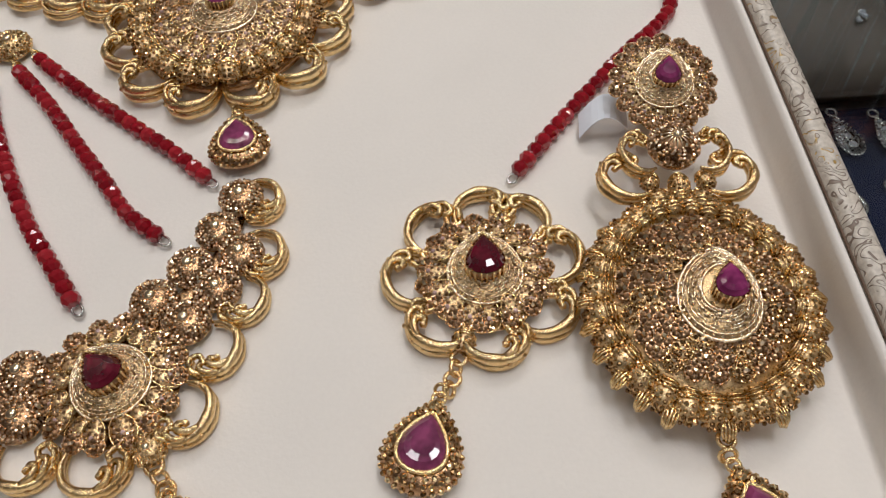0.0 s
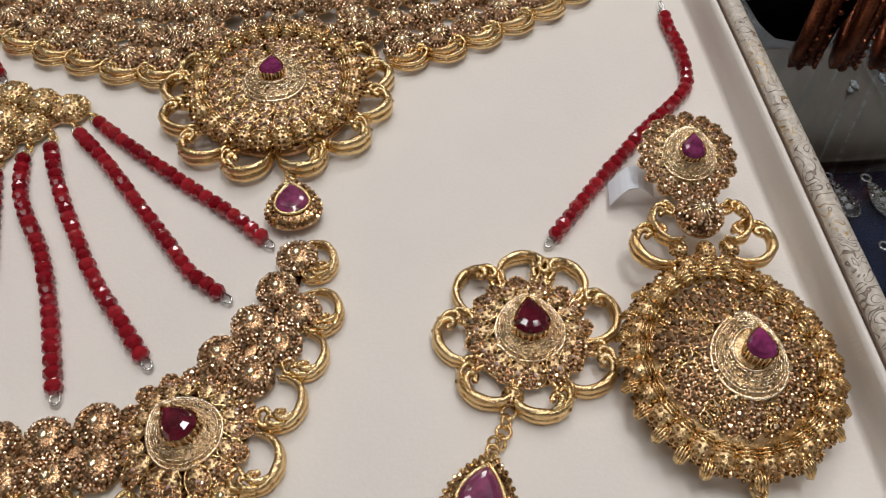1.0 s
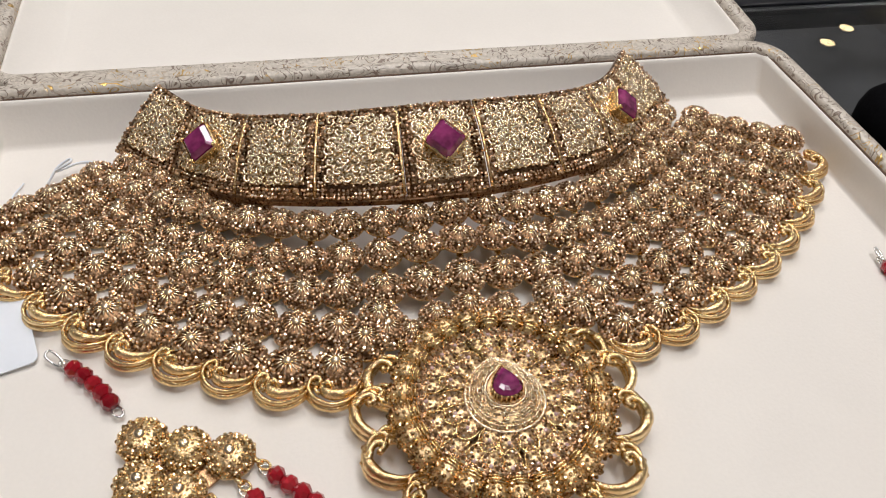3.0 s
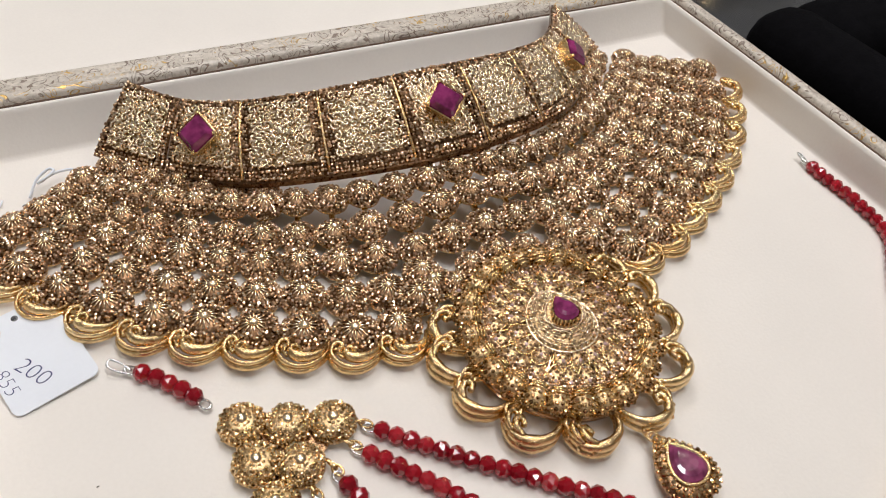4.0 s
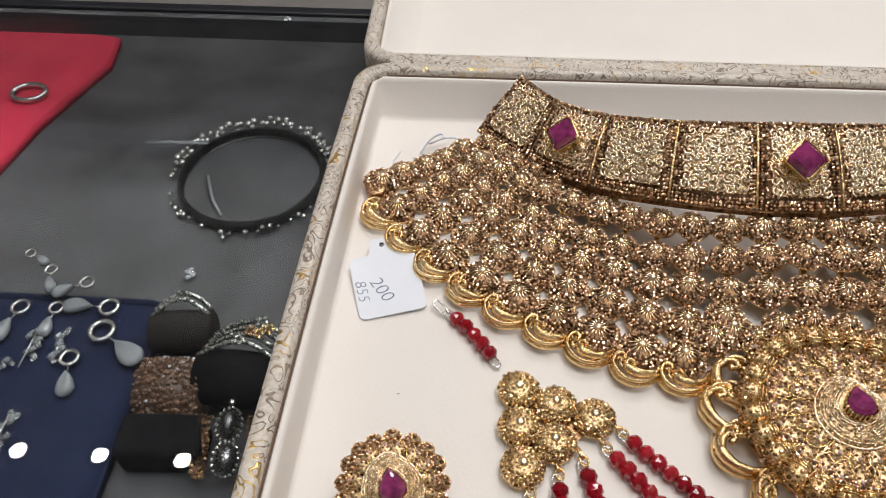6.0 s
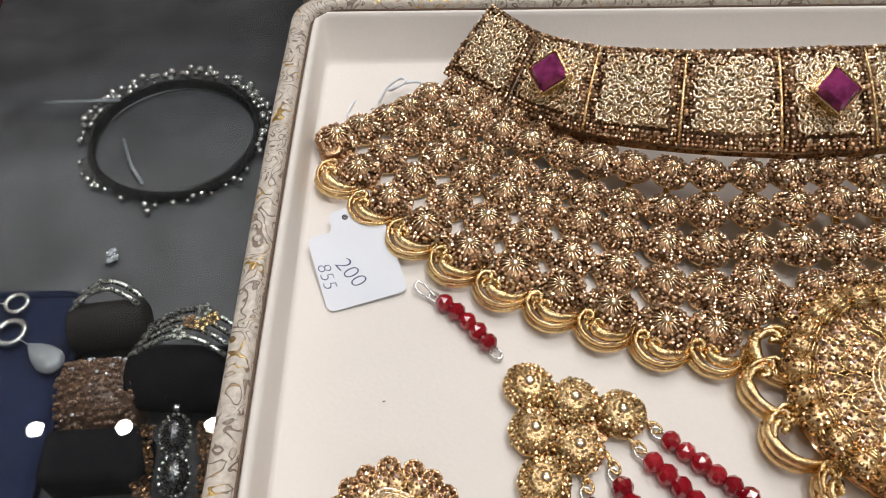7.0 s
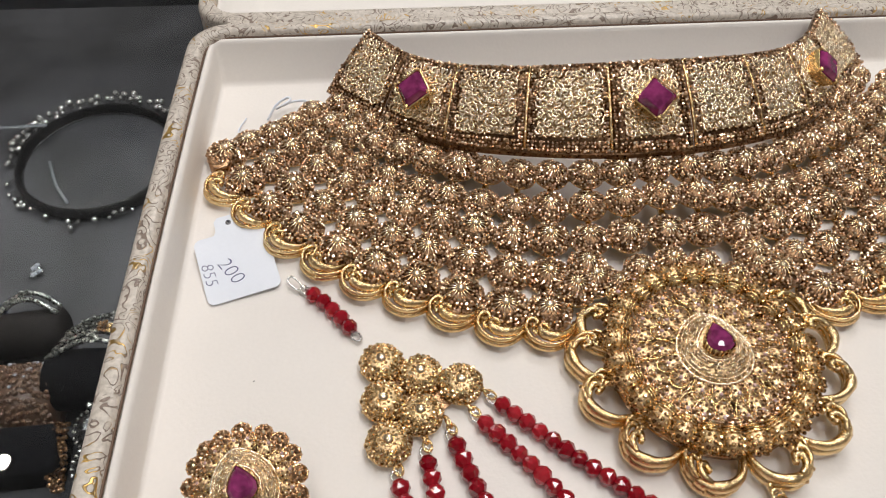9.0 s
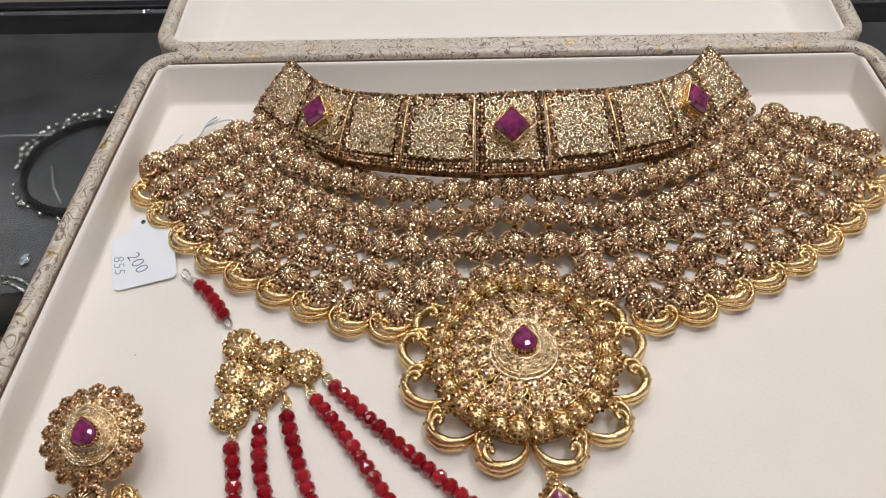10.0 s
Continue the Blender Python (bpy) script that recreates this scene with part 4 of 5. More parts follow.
    # collar of nine hinged panels
    tops = ((0, 88.5, 35), (11.6, 89, 34.6), (33.8, 94, 31), (54.2, 104.8, 25), (69.5, 117.0, 21.2), (82.0, 134.2, 19.5))
    bots = ((0, 64.6, 19.2), (13.0, 65.2, 18.8), (38.0, 71.8, 15.8), (61.0, 84.4, 10.0), (80.5, 102.4, 5.4), (98.5, 119.5, 5.0))
    top_c, bot_c = spline(tops, 8), spline(bots, 8)

    def edge(curve, u):
        s = abs(u) * 8
        i = min(int(s), len(curve) - 2)
        p = curve[i] + (curve[i + 1] - curve[i]) * (s - i)
        return np.array((math.copysign(p[0], u) if u else 0.0, p[1], p[2])) * MM

    def on(u, v):
        a, b = edge(bot_c, u), edge(top_c, u)
        p = a + (b - a) * v
        du = edge(bot_c, u + 0.05) * (1 - v) + edge(top_c, u + 0.05) * v - (edge(bot_c, u - 0.05) * (1 - v) + edge(top_c, u - 0.05) * v)
        nrm = np.cross(du, b - a)
        nrm /= np.linalg.norm(nrm)
        bulge = 0.0012 * math.sin(math.pi * v)
        return p + nrm * bulge, nrm

    cuts = (-5, -4, -3, -2, -1, 1, 2, 3, 4, 5)
    for k in range(9):
        u0, u1 = cuts[k] * 1.0, cuts[k + 1] * 1.0
        gap = 0.018 * (u1 - u0)
        u0, u1 = u0 + gap, u1 - gap
        g = Geo()
        nu, nv, verts, faces = 8, 6, [], []
        for lay in (0.0, -0.0014):
            for i in range(nu + 1):
                for j in range(nv + 1):
                    p, nrm = on(u0 + (u1 - u0) * i / nu, j / nv)
                    verts.append(p + nrm * lay)
        w, half, field = nv + 1, (nu + 1) * (nv + 1), set()
        for i in range(nu):
            for j in range(nv):
                q = (i * w + j, (i + 1) * w + j, (i + 1) * w + j + 1, i * w + j + 1)
                if 1 <= i < nu - 1 and 1 <= j < nv - 1:
                    field.add(len(faces))
                faces += [q, tuple(half + c for c in q[::-1])]
        for i in range(nu):
            for j in (0, nv):
                q = (i * w + j, (i + 1) * w + j, half + (i + 1) * w + j, half + i * w + j)
                faces.append(q[::-1] if j == 0 else q)
        for j in range(nv):
            for i in (0, nu):
                q = (i * w + j, i * w + j + 1, half + i * w + j + 1, half + i * w + j)
                faces.append(q if i == 0 else q[::-1])
        g.add(verts, faces, 1)
        g.m[:] = [3 if f in field else 1 for f in range(len(g.m))]
        rng = random.Random(k)
        wide, tall = np.linalg.norm(on(u1, 0.5)[0] - on(u0, 0.5)[0]), np.linalg.norm(on(u0, 1)[0] - on(u0, 0)[0])
        nx, ny = max(9, round(wide / 0.00108)), max(12, round(tall / 0.00112))
        for i in range(nx):
            for j in range(ny):
                border = i < 2 or i >= nx - 2 or j < 3 or j >= ny - 2
                u, v = u0 + (u1 - u0) * (i + 0.5) / nx, (j + 0.5) / ny
                if border:
                    p, nrm = on(u, v)
                    g.grain(p + nrm * rng.uniform(0.0, 0.0007) + np.array((rng.uniform(-1, 1), rng.uniform(-1, 1), 0)) * 0.0003, 0.00058 * rng.uniform(0.6, 1.35), 2)
        fx, fy = max(4, round(wide / 0.0030)), max(5, round(tall * 0.78 / 0.0029))
        for i in range(fx):
            for j in range(fy):
                u = u0 + (u1 - u0) * (0.11 + 0.78 * (i + 0.5) / fx)
                v = 0.16 + 0.75 * (j + 0.5) / fy
                p, nrm = on(u, v)
                px, _ = on(u + 0.01, v)
                e1 = (px - p) / np.linalg.norm(px - p)
                e2 = np.cross(nrm, e1)
                sg, a0 = rng.choice((-1, 1)), rng.uniform(0, 6.28)
                p = p + e1 * rng.uniform(-0.0005, 0.0005) + e2 * rng.uniform(-0.0005, 0.0005)
                big = rng.uniform(0.8, 1.3)
                for sgn in (1, -1):
                    arc = [p + nrm * 0.0006 + (e1 * math.cos(a0 + sg * t) * sgn + e2 * math.sin(a0 + sg * t) * sgn) * q * big for t, q in ((0.0, 0.0016), (0.9, 0.0014), (1.8, 0.0011), (2.8, 0.0008), (4.0, 0.0004))]
                    g.tube(arc, (0.00032, 0.0005, 0.00056, 0.00046, 0.00036), 5, 0)
                g.grain(p + nrm * 0.0007, 0.00045, 0)
                for t in (0.8, 2.4, 4.0, 5.6):
                    g.grain(p + nrm * 0.0004 + (e1 * math.cos(t) + e2 * math.sin(t)) * 0.00195, 0.00042 * rng.uniform(0.8, 1.2), 0)
        panel = part("collar_panel", g.mesh("collar_panel", [FILIGREE, DARK_GOLD, ROSE, PALE]), root)
        if k in (1, 4, 7):
            p, nrm = on((u0 + u1) / 2, 0.52)
            up = edge(top_c, (u0 + u1) / 2) - edge(bot_c, (u0 + u1) / 2)
            z = Vector(nrm)
            y = Vector(up).normalized()
            y = (y - z * y.dot(z)).normalized()
            x = y.cross(z)
            m = Matrix((x, y, z)).transposed().to_4x4()
            m.translation = Vector(p + nrm * 0.0010)
            m = m @ pose(0, 0, 0, 0, 0, 45) @ Matrix.Diagonal((0.0088, 0.0088, 0.0088, 1))
            cup = part("stone_cup", SQ_CUP, panel, m)
            part("stone", SQ_STONE, cup, None, "square polished magenta stone")
    ledge = Geo()
    rims = [[edge(bot_c, -4.9 + 0.245 * i) + np.array((0, dy, dz)) for i in range(41)] for dy, dz in ((0.0006, 0.0002), (-0.0003, -0.0005), (-0.0003, -0.0022), (0.0008, -0.0026), (0.0014, -0.0010))]
    ledge.add([p for row in rims for p in row], [(a * 41 + i, a * 41 + i + 1, b * 41 + i + 1, b * 41 + i) for a, b in ((0, 1), (1, 2), (2, 3), (3, 4), (4, 0)) for i in range(40)], 0, False)
    part("collar_ledge", ledge.mesh("collar_ledge", [DARK_GOLD]), root, None, "brown antique gold ledge under the collar")
    for k in (-1, 1, 2, -2, 3, -3):
        g = Geo()
        u = k * 1.0
        g.tube([on(u, v)[0] + on(u, v)[1] * 0.0004 for v in (0.02, 0.25, 0.5, 0.75, 0.98)], 0.00055, 6, 0)
        part("hinge_pin", g.mesh("hinge_pin", [GOLD]), root)
    # round pendant in front
    pend = part("pendant", pend_plate(), root, pose(-0.0013, 0, 0), "round domed gold pendant with scrolled edge")
    rosette(pend, 0, 0, 0.0036, 0.0062, ((0.0092, 0.0066, 17), (0.0146, 0.0072, 24)), 0.0100, 90, 0.0062, STONE, lobes=(0.0208, 0.0084, 26, 0.95), rim=(0.0206, 0.0044, 30))
    under_dome(pend, 0, 0, 0.0030, 0.0060, 0.0275, 0.95)
    for ang in (16, 45, 73, 97, 116):
        for side in (-1, 1):
            a = radians(-90 + side * ang)
            r = (0.0252 if ang < 60 else 0.0246) if ang < 100 else 0.0228
            part("scroll", SCROLL, pend, put(r * math.cos(a), r * math.sin(a), 0.0022, -180 + side * ang, 0.0140, mirror=side < 0, sy=0.0172, sz=0.019))
    for x, y, s in ((0, 32.5, 5.0), (-9.5, 31, 4.6), (9.5, 31, 4.6), (-17, 26.5, 4.0), (17, 26.5, 4.0), (-29.5, 25.5, 5.6), (29.5, 25.5, 5.6), (-24.5, 33.5, 5.4), (24.5, 33.5, 5.4)):
        part("granulated_dome", DOME, pend, put(x * MM, y * MM, 0.0035, 0, s * MM))
    for k in range(7):
        a = radians(90 + (k - 3) * 13)
        part("petal", PETAL, pend, put(0.0238 * math.cos(a), 0.0238 * math.sin(a), 0.0058, math.degrees(a) - 90, 0.0075, sy=0.0085, nod=-12))
    hanging_drop(root, 0.0046, -0.0474, 0.0018, 6, 19.0)


def pend_plate():
    g = Geo()
    pts = [(0.0255 * math.cos(2 * math.pi * k / 40), 0.0275 * math.sin(2 * math.pi * k / 40)) for k in range(40)]
    g.outline(pts, [(0.97, 0.0012), (1.0, 0.0018), (1.0, 0.0036), (0.95, 0.0044)], 0, True)
    return g.mesh("pendant_plate", [ANTIQUE])


choker()


# ---------- hair ornament with five bead strands ----------
def hair_ornament():
    root = thing("hair_ornament", "gold hair ornament with five strands of red crystal beads", "hair ornament")
    plate = part("triangle_plate", tri_plate(), root, None, "triangle of six granulated gold domes")
    for x, y in ((-87.0, 5.4), (-76.9, 1.2), (-66.6, -2.2), (-86.8, -6.0), (-77.6, -10.2), (-85.9, -17.6)):
        part("granulated_dome", DOME_BRIGHT, plate, put(x * MM, y * MM, 0.0012, x * 7, 5.6 * MM, sz=4.6 * MM))
    for pts in (((-83.0, -27.0), (-80.2, -38), (-77.0, -53), (-74.6, -64), (-72.6, -84), (-70.8, -103)),
                ((-75.8, -21.4), (-73.4, -34.9), (-69.4, -45), (-61.5, -60), (-54.8, -80), (-49.0, -102.6)),
                ((-68.8, -17.2), (-63.6, -31.5), (-56.3, -47.5), (-45.5, -68.5), (-36.0, -83), (-28.6, -94.6)),
                ((-61.6, -12.2), (-49.7, -26.4), (-38.1, -42.6), (-27.4, -57.6), (-20.0, -68.5), (-11.1, -76.5)),
                ((-56.8, -7.4), (-41.5, -21.9), (-25.3, -36.2), (-11.8, -48.0), (-1.2, -58.9))):
        strand(root, [(x - 1.0 + 1.9 * (i / (len(pts) - 1)) ** 2, y) for i, (x, y) in enumerate(pts)])
        ux, uy = pts[0][0] - pts[1][0], pts[0][1] - pts[1][1]
        ul = math.hypot(ux, uy)
        for k in range(2):
            d = 3.2 + 2.2 * k
            part("jump_ring", LINK, root, put((pts[0][0] + ux / ul * d) * MM, (pts[0][1] + uy / ul * d) * MM, 0.0014, math.degrees(math.atan2(uy, ux)), 0.0016, nod=60 * k, sy=0.0011))
    strand(root, ((-107.0, 30.9), (-102.2, 26.4), (-97.8, 21.0), (-94.4, 16.2)))
    hook = Geo()
    hook.tube(spline([(-0.1078, 0.0316, 0.0016), (-0.1098, 0.0342, 0.0022), (-0.1121, 0.0360, 0.0026), (-0.1130, 0.0345, 0.0022), (-0.1110, 0.0325, 0.0014), (-0.1084, 0.0308, 0.0012)], 5), 0.00038, 6, 0)
    part("wire_hook", hook.mesh("wire_hook", [SILVER]), root, None, "bent pale wire hook")
    # crescent of domes and scrolls, mirrored across the axis through the boss
    c, ax = Vector((-0.0144, -0.1154)), Vector((0.533, -0.846))
    pr = Vector((-ax.y, ax.x))

    def place(u, v):
        return c + pr * u - ax * v

    arc = part("crescent_plate", crescent_plate(place), root, None, "curved gold plate under the domes")
    base_turn = math.degrees(math.atan2(-ax.y, -ax.x))
    for side in (-1, 1):
        for u, v, r in ((15.8, 13.9, 5.4), (26.7, 17.4, 5.3), (36.8, 23.0, 5.3), (46.3, 29.0, 5.4), (19.8, 4.0, 5.4), (29.4, 7.6, 5.4), (38.4, 13.2, 5.4)):
            p = place(side * u * MM, v * MM)
            part("granulated_dome", DOME_KNOB, arc, put(p.x, p.y, 0.0012, u * 9, r * MM, sz=r * 0.85 * MM))
        for u, v, out, s in ((46.8, 27.2, -34, 13.5), (39.6, 12.8, -40, 14.0), (31.5, 4.8, -68, 13.5), (19.9, -3.0, -61, 14.5), (8.3, -12.7, -65, 15.0)):
            p = place(side * u * MM, v * MM)
            w = radians(out)
            d = pr * (side * math.cos(w)) - ax * math.sin(w)
            part("scroll", SCROLL, arc, put(p.x, p.y, 0.0008, math.degrees(math.atan2(d.y, d.x)) - 90, s * 0.92 * MM, mirror=side > 0, sy=s * 0.98 * MM, sz=s * 1.1 * MM))
    rosette(arc, c.x, c.y, 0.0018, 0.0035, ((0.0088, 0.0066, 16),), 0.0089, base_turn + 12, 0.0072, STONE_DARK, rim=(0.0146, 0.0046, 16))
    under_dome(arc, c.x, c.y, 0.0012, 0.0032, 0.0145)
    e = place(0.0006, -0.0190)
    part("granulated_dome", DOME_BRIGHT, arc, put(e.x, e.y, 0.0010, 30, 0.0036))
    for k in range(3):
        q = place(0, -(0.0225 + 0.003 * k))
        part("jump_ring", LINK, root, put(q.x, q.y, 0.0016, base_turn, 0.0018, nod=50 * (k % 2)))
    d = place(0, -0.0415)
    hanging_drop(root, d.x, d.y, 0.0012, base_turn - 90, 21.0)


def tri_plate():
    g = Geo()
    pts = [(-93.0, 11.0), (-86.0, 11.8), (-61.5, 0.4), (-62.1, -7.2), (-80.6, -22.2), (-91.6, -22.0)]
    cx, cy = -79.1, -4.8
    g.outline([((x - cx) * MM, (y - cy) * MM) for x, y in pts[::-1]], [(0.58, 0.0004), (0.62, 0.0008), (0.62, 0.0016)], 0, False)
    g.v = [(x + cx * MM, y + cy * MM, z) for x, y, z in g.v]
    return g.mesh("triangle_plate", [ANTIQUE])


def crescent_plate(place):
    g = Geo()
    for side in (-1, 1):
        pts = [place(side * u * MM, v * MM) for u, v in ((8, 6), (18, 9.5), (27, 12.5), (36, 17.5), (44, 26))]
        g.tube([(p.x, p.y, 0.0016) for p in pts], (0.003, 0.0026, 0.0024, 0.0022, 0.002), 6, 0, 0.3)
    return g.mesh("crescent_plate", [ANTIQUE])


hair_ornament()


# ---------- forehead pendant: flower, drop and bead string ----------
def forehead_pendant():
    root = thing("forehead_pendant", "gold flower forehead pendant with a drop and red bead string", "pendant")
    cx, cy, ax = 0.0694, -0.0930, 71.0
    flower = part("flower_plate", flower_plate(cx, cy), root, None, "gold flower with eight open scrolled petals")
    for off in (15, 59, 110, 157):
        for side in (-1, 1):
            w = ax + side * off
            a = radians(w)
            part("scroll", SCROLL, flower, put(cx + 0.0134 * math.cos(a), cy + 0.0134 * math.sin(a), 0.0006, w - 90, 0.0146, mirror=side > 0, sy=0.0152, sz=0.018))
    rosette(flower, cx, cy, 0.0020, 0.0036, ((0.0086, 0.0068, 16),), 0.0090, ax + 20, 0.0076, STONE_DARK, rim=(0.0142, 0.0046, 15))
    under_dome(flower, cx, cy, 0.0014, 0.0033, 0.0148)
    a = radians(ax + 180)
    for k in range(4):
        r = 0.0225 + 0.0026 * k
        part("jump_ring", LINK, root, put(cx + r * math.cos(a), cy + r * math.sin(a), 0.0018, ax, 0.0017, nod=55 * (k % 2)))
    hanging_drop(root, 0.0539, -0.1342, 0.0012, -18, 20.6)
    part("lobe", LOBE, flower, put(cx + 0.0150 * math.cos(a), cy + 0.0150 * math.sin(a), 0.0012, ax + 90, 0.0072))
    strand(root, ((132.9, 33.5), (132.9, 25.0), (133.9, 12.0), (132.2, -3.0), (125.2, -12.5), (113.0, -24.5), (94.3, -45.7), (79.8, -63.4)))
    wire = Geo()
    wire.tube(spline([(0.1330, 0.0343, 0.0018), (0.1322, 0.0378, 0.0024), (0.1331, 0.0396, 0.0026), (0.1339, 0.0372, 0.0020), (0.1331, 0.0345, 0.0014)], 5), 0.00038, 6, 0)
    part("wire_hook", wire.mesh("wire_hook", [SILVER]), root, None, "bent pale wire hook")


def flower_plate(cx, cy):
    g = Geo()
    g.lathe([(0.0125, 0.0006), (0.0135, 0.0012), (0.0132, 0.0020), (0.0100, 0.0024)], 28)
    g.v = [(x + cx, y + cy, z) for x, y, z in g.v]
    return g.mesh("flower_plate", [ANTIQUE])


forehead_pendant()


# ---------- earrings ----------
def earring(at, mirror, label):
    """Origin under the stud's middle; the big drop hangs towards -y."""
    root = thing("earring", label, "earring", "pair of earrings", at)
    s = -1 if mirror else 1
    rng = random.Random(17 + s)
    stud = part("stud", disc_plate(0.0105, 0.0118, 0.0135), root, pose(0, 0, 0.0134) @ pose(0, 0, 0, 17, 0, 0) @ pose(0, 0, -0.0134), "round granulated stud with a magenta stone")
    rosette(stud, 0, 0, 0.0134, 0.0046, ((0.0070, 0.0050, 16),), 0.0076, 90 - 8 * s, 0.0056, STONE, rim=(0.0117, 0.0042, 17))
    post = Geo()
    post.tube([(0, 0, 0.0004), (0, 0, 0.0115)], 0.0006, 8, 0)
    post.lathe([(0.0035, 0.0003), (0.0042, 0.0012), (0.0040, 0.0030), (0.0018, 0.0042)], 16)
    part("post", post.mesh("post", [GOLD]), root, None, "gold post with its round nut")
    bow = part("bow", disc_plate(0.0056, 0.0098, 0.0112), root, put(0, -0.0205, 0), "scrolled gold bow with a granulated centre")
    part("granulated_dome", DOME, bow, put(0, 0.0006, 0.0105, 0, 0.0060))
    for side in (-1, 1):
        part("lobe", LOBE, bow, put(side * 0.0052, -0.0052, 0.0080, 180 + side * 28, 0.0062))
    part("lobe", LOBE, bow, put(0, -0.0060, 0.0085, 180, 0.0070))
    for side in (-1, 1):
        part("scroll", SCROLL, bow, put(side * 0.0058, -0.0008, 0.0096, -side * 92, 0.0122, mirror=side < 0, sy=0.0108, sz=0.016))
        part("scroll", SCROLL, bow, put(side * 0.0082, -0.0062, 0.0080, -side * 98, 0.0132, mirror=side < 0, sy=0.0150, sz=0.016))
    cy = -0.0605
    body = part("drop_shield", shield_plate(cy), root, None, "large domed drop with rings of granulated petals")
    for k in range(28):
        w = 360.0 * (k + 0.5) / 28
        a = radians(w)
        squeeze = 1.0 - 0.16 * max(0.0, math.sin(a)) ** 2
        r = 0.0184
        x, y = r * 0.965 * math.cos(a) * squeeze, r * 1.16 * math.sin(a)
        part("lobe", LOBE, body, put(x, cy + y, 0.0074, math.degrees(math.atan2(math.sin(a) * 1.1, math.cos(a))) - 90, 0.0088, nod=-16))
        if k % 2 == 0 or abs(math.cos(a)) > 0.6:
            b = radians(w + 6)
            part("ribbed_hoop", SHELL, body, put(0.0214 * math.cos(b) * squeeze, cy + 0.0222 * 1.15 * math.sin(b), 0.0056, w + 6 - 90, 0.0062))
    for r, n, z, size in ((0.0084, 14, 0.0126, 0.0042), (0.0112, 18, 0.0120, 0.0045), (0.0139, 21, 0.0110, 0.0046), (0.0165, 24, 0.0097, 0.0046)):
        for k in range(n):
            a = 2 * math.pi * (k + rng.uniform(-0.15, 0.15)) / n + r * 300
            squeeze = 1.0 - 0.12 * max(0.0, math.sin(a)) ** 2
            part("grain_rosette", ROSETTE_BRIGHT if k % 3 == 0 else ROSETTE, body, put(r * math.cos(a) * squeeze, cy + r * 1.14 * math.sin(a), z + rng.uniform(-0.0002, 0.0003), math.degrees(a), size * rng.uniform(0.9, 1.1), tip=8 + r * 700))
    part("filigree_boss", MEDAL, body, put(0.0020 * s, cy - 0.0018, 0.0128, -8 * s, 0.0090, sy=0.0105), "pale gold filigree boss")
    stone_set(body, 0.0030 * s, cy - 0.0022, 0.0172, -6 * s, 0.0060, STONE)
    for k, (dx, dy) in enumerate(((-4, 29.2), (4, 29.2), (0, 31))):
        part("lobe", LOBE, body, put(dx * MM, cy + dy * MM - 0.006, 0.0078, -dx * 4, 0.0075, nod=-8))
    for k in range(2):
        part("jump_ring", LINK, root, put(0, cy - 0.0305 - 0.003 * k, 0.0045 - 0.001 * k, 0, 0.0017, nod=60 * k))
    hanging_drop(root, 0.0035 * s, cy - 0.0460, 0.0015, 14 * s, 21.0)


def disc_plate(r, z0, z1):
    g = Geo()
    g.lathe([(r * 0.8, z0), (r, z0 + 0.0004), (r * 1.02, z1), (r * 0.8, z1 + 0.0012), (r * 0.3, z1 + 0.0022)], 26, 0, True, None, True)
    return g.mesh("round_plate", [ANTIQUE])


def shield_plate(cy):
    g = Geo()
    g.lathe([(0.0195, 0.0042), (0.0215, 0.0046), (0.0215, 0.0058), (0.0192, 0.0082), (0.0165, 0.0096), (0.0120, 0.0112), (0.0060, 0.0122)], 36, 0, True, lambda w: 1.0 - 0.14 * max(0.0, math.sin(w)) ** 2)
    g.v = [(x, y * 1.16 + cy, z) for x, y, z in g.v]
    return g.mesh("shield_plate", [PALE])


earring(pose(0.1186, -0.0462, 0, 0, 0, -2.5), False, "large gold chandbali earring with magenta stones, beside the tray wall")
earring(pose(-0.1176, -0.0308, 0, 0, 0, 10.0), True, "large gold chandbali earring with magenta stones, beside the bead strands")


# ---------- tags ----------
def letters(body, size, parent, matrix):
    cu = bpy.data.curves.new("writing", "FONT")
    cu.body, cu.size, cu.align_x, cu.align_y, cu.shear = body, size, "CENTER", "CENTER", 0.15
    cu.offset = -0.00013
    tmp = bpy.data.objects.new("writing", cu)
    scene.collection.objects.link(tmp)
    me = bpy.data.meshes.new_from_object(tmp.evaluated_get(bpy.context.evaluated_depsgraph_get()))
    bpy.data.objects.remove(tmp)
    me.materials.clear()
    me.materials.append(INK)
    return part("writing", me, parent, matrix, "handwritten price in blue ink")


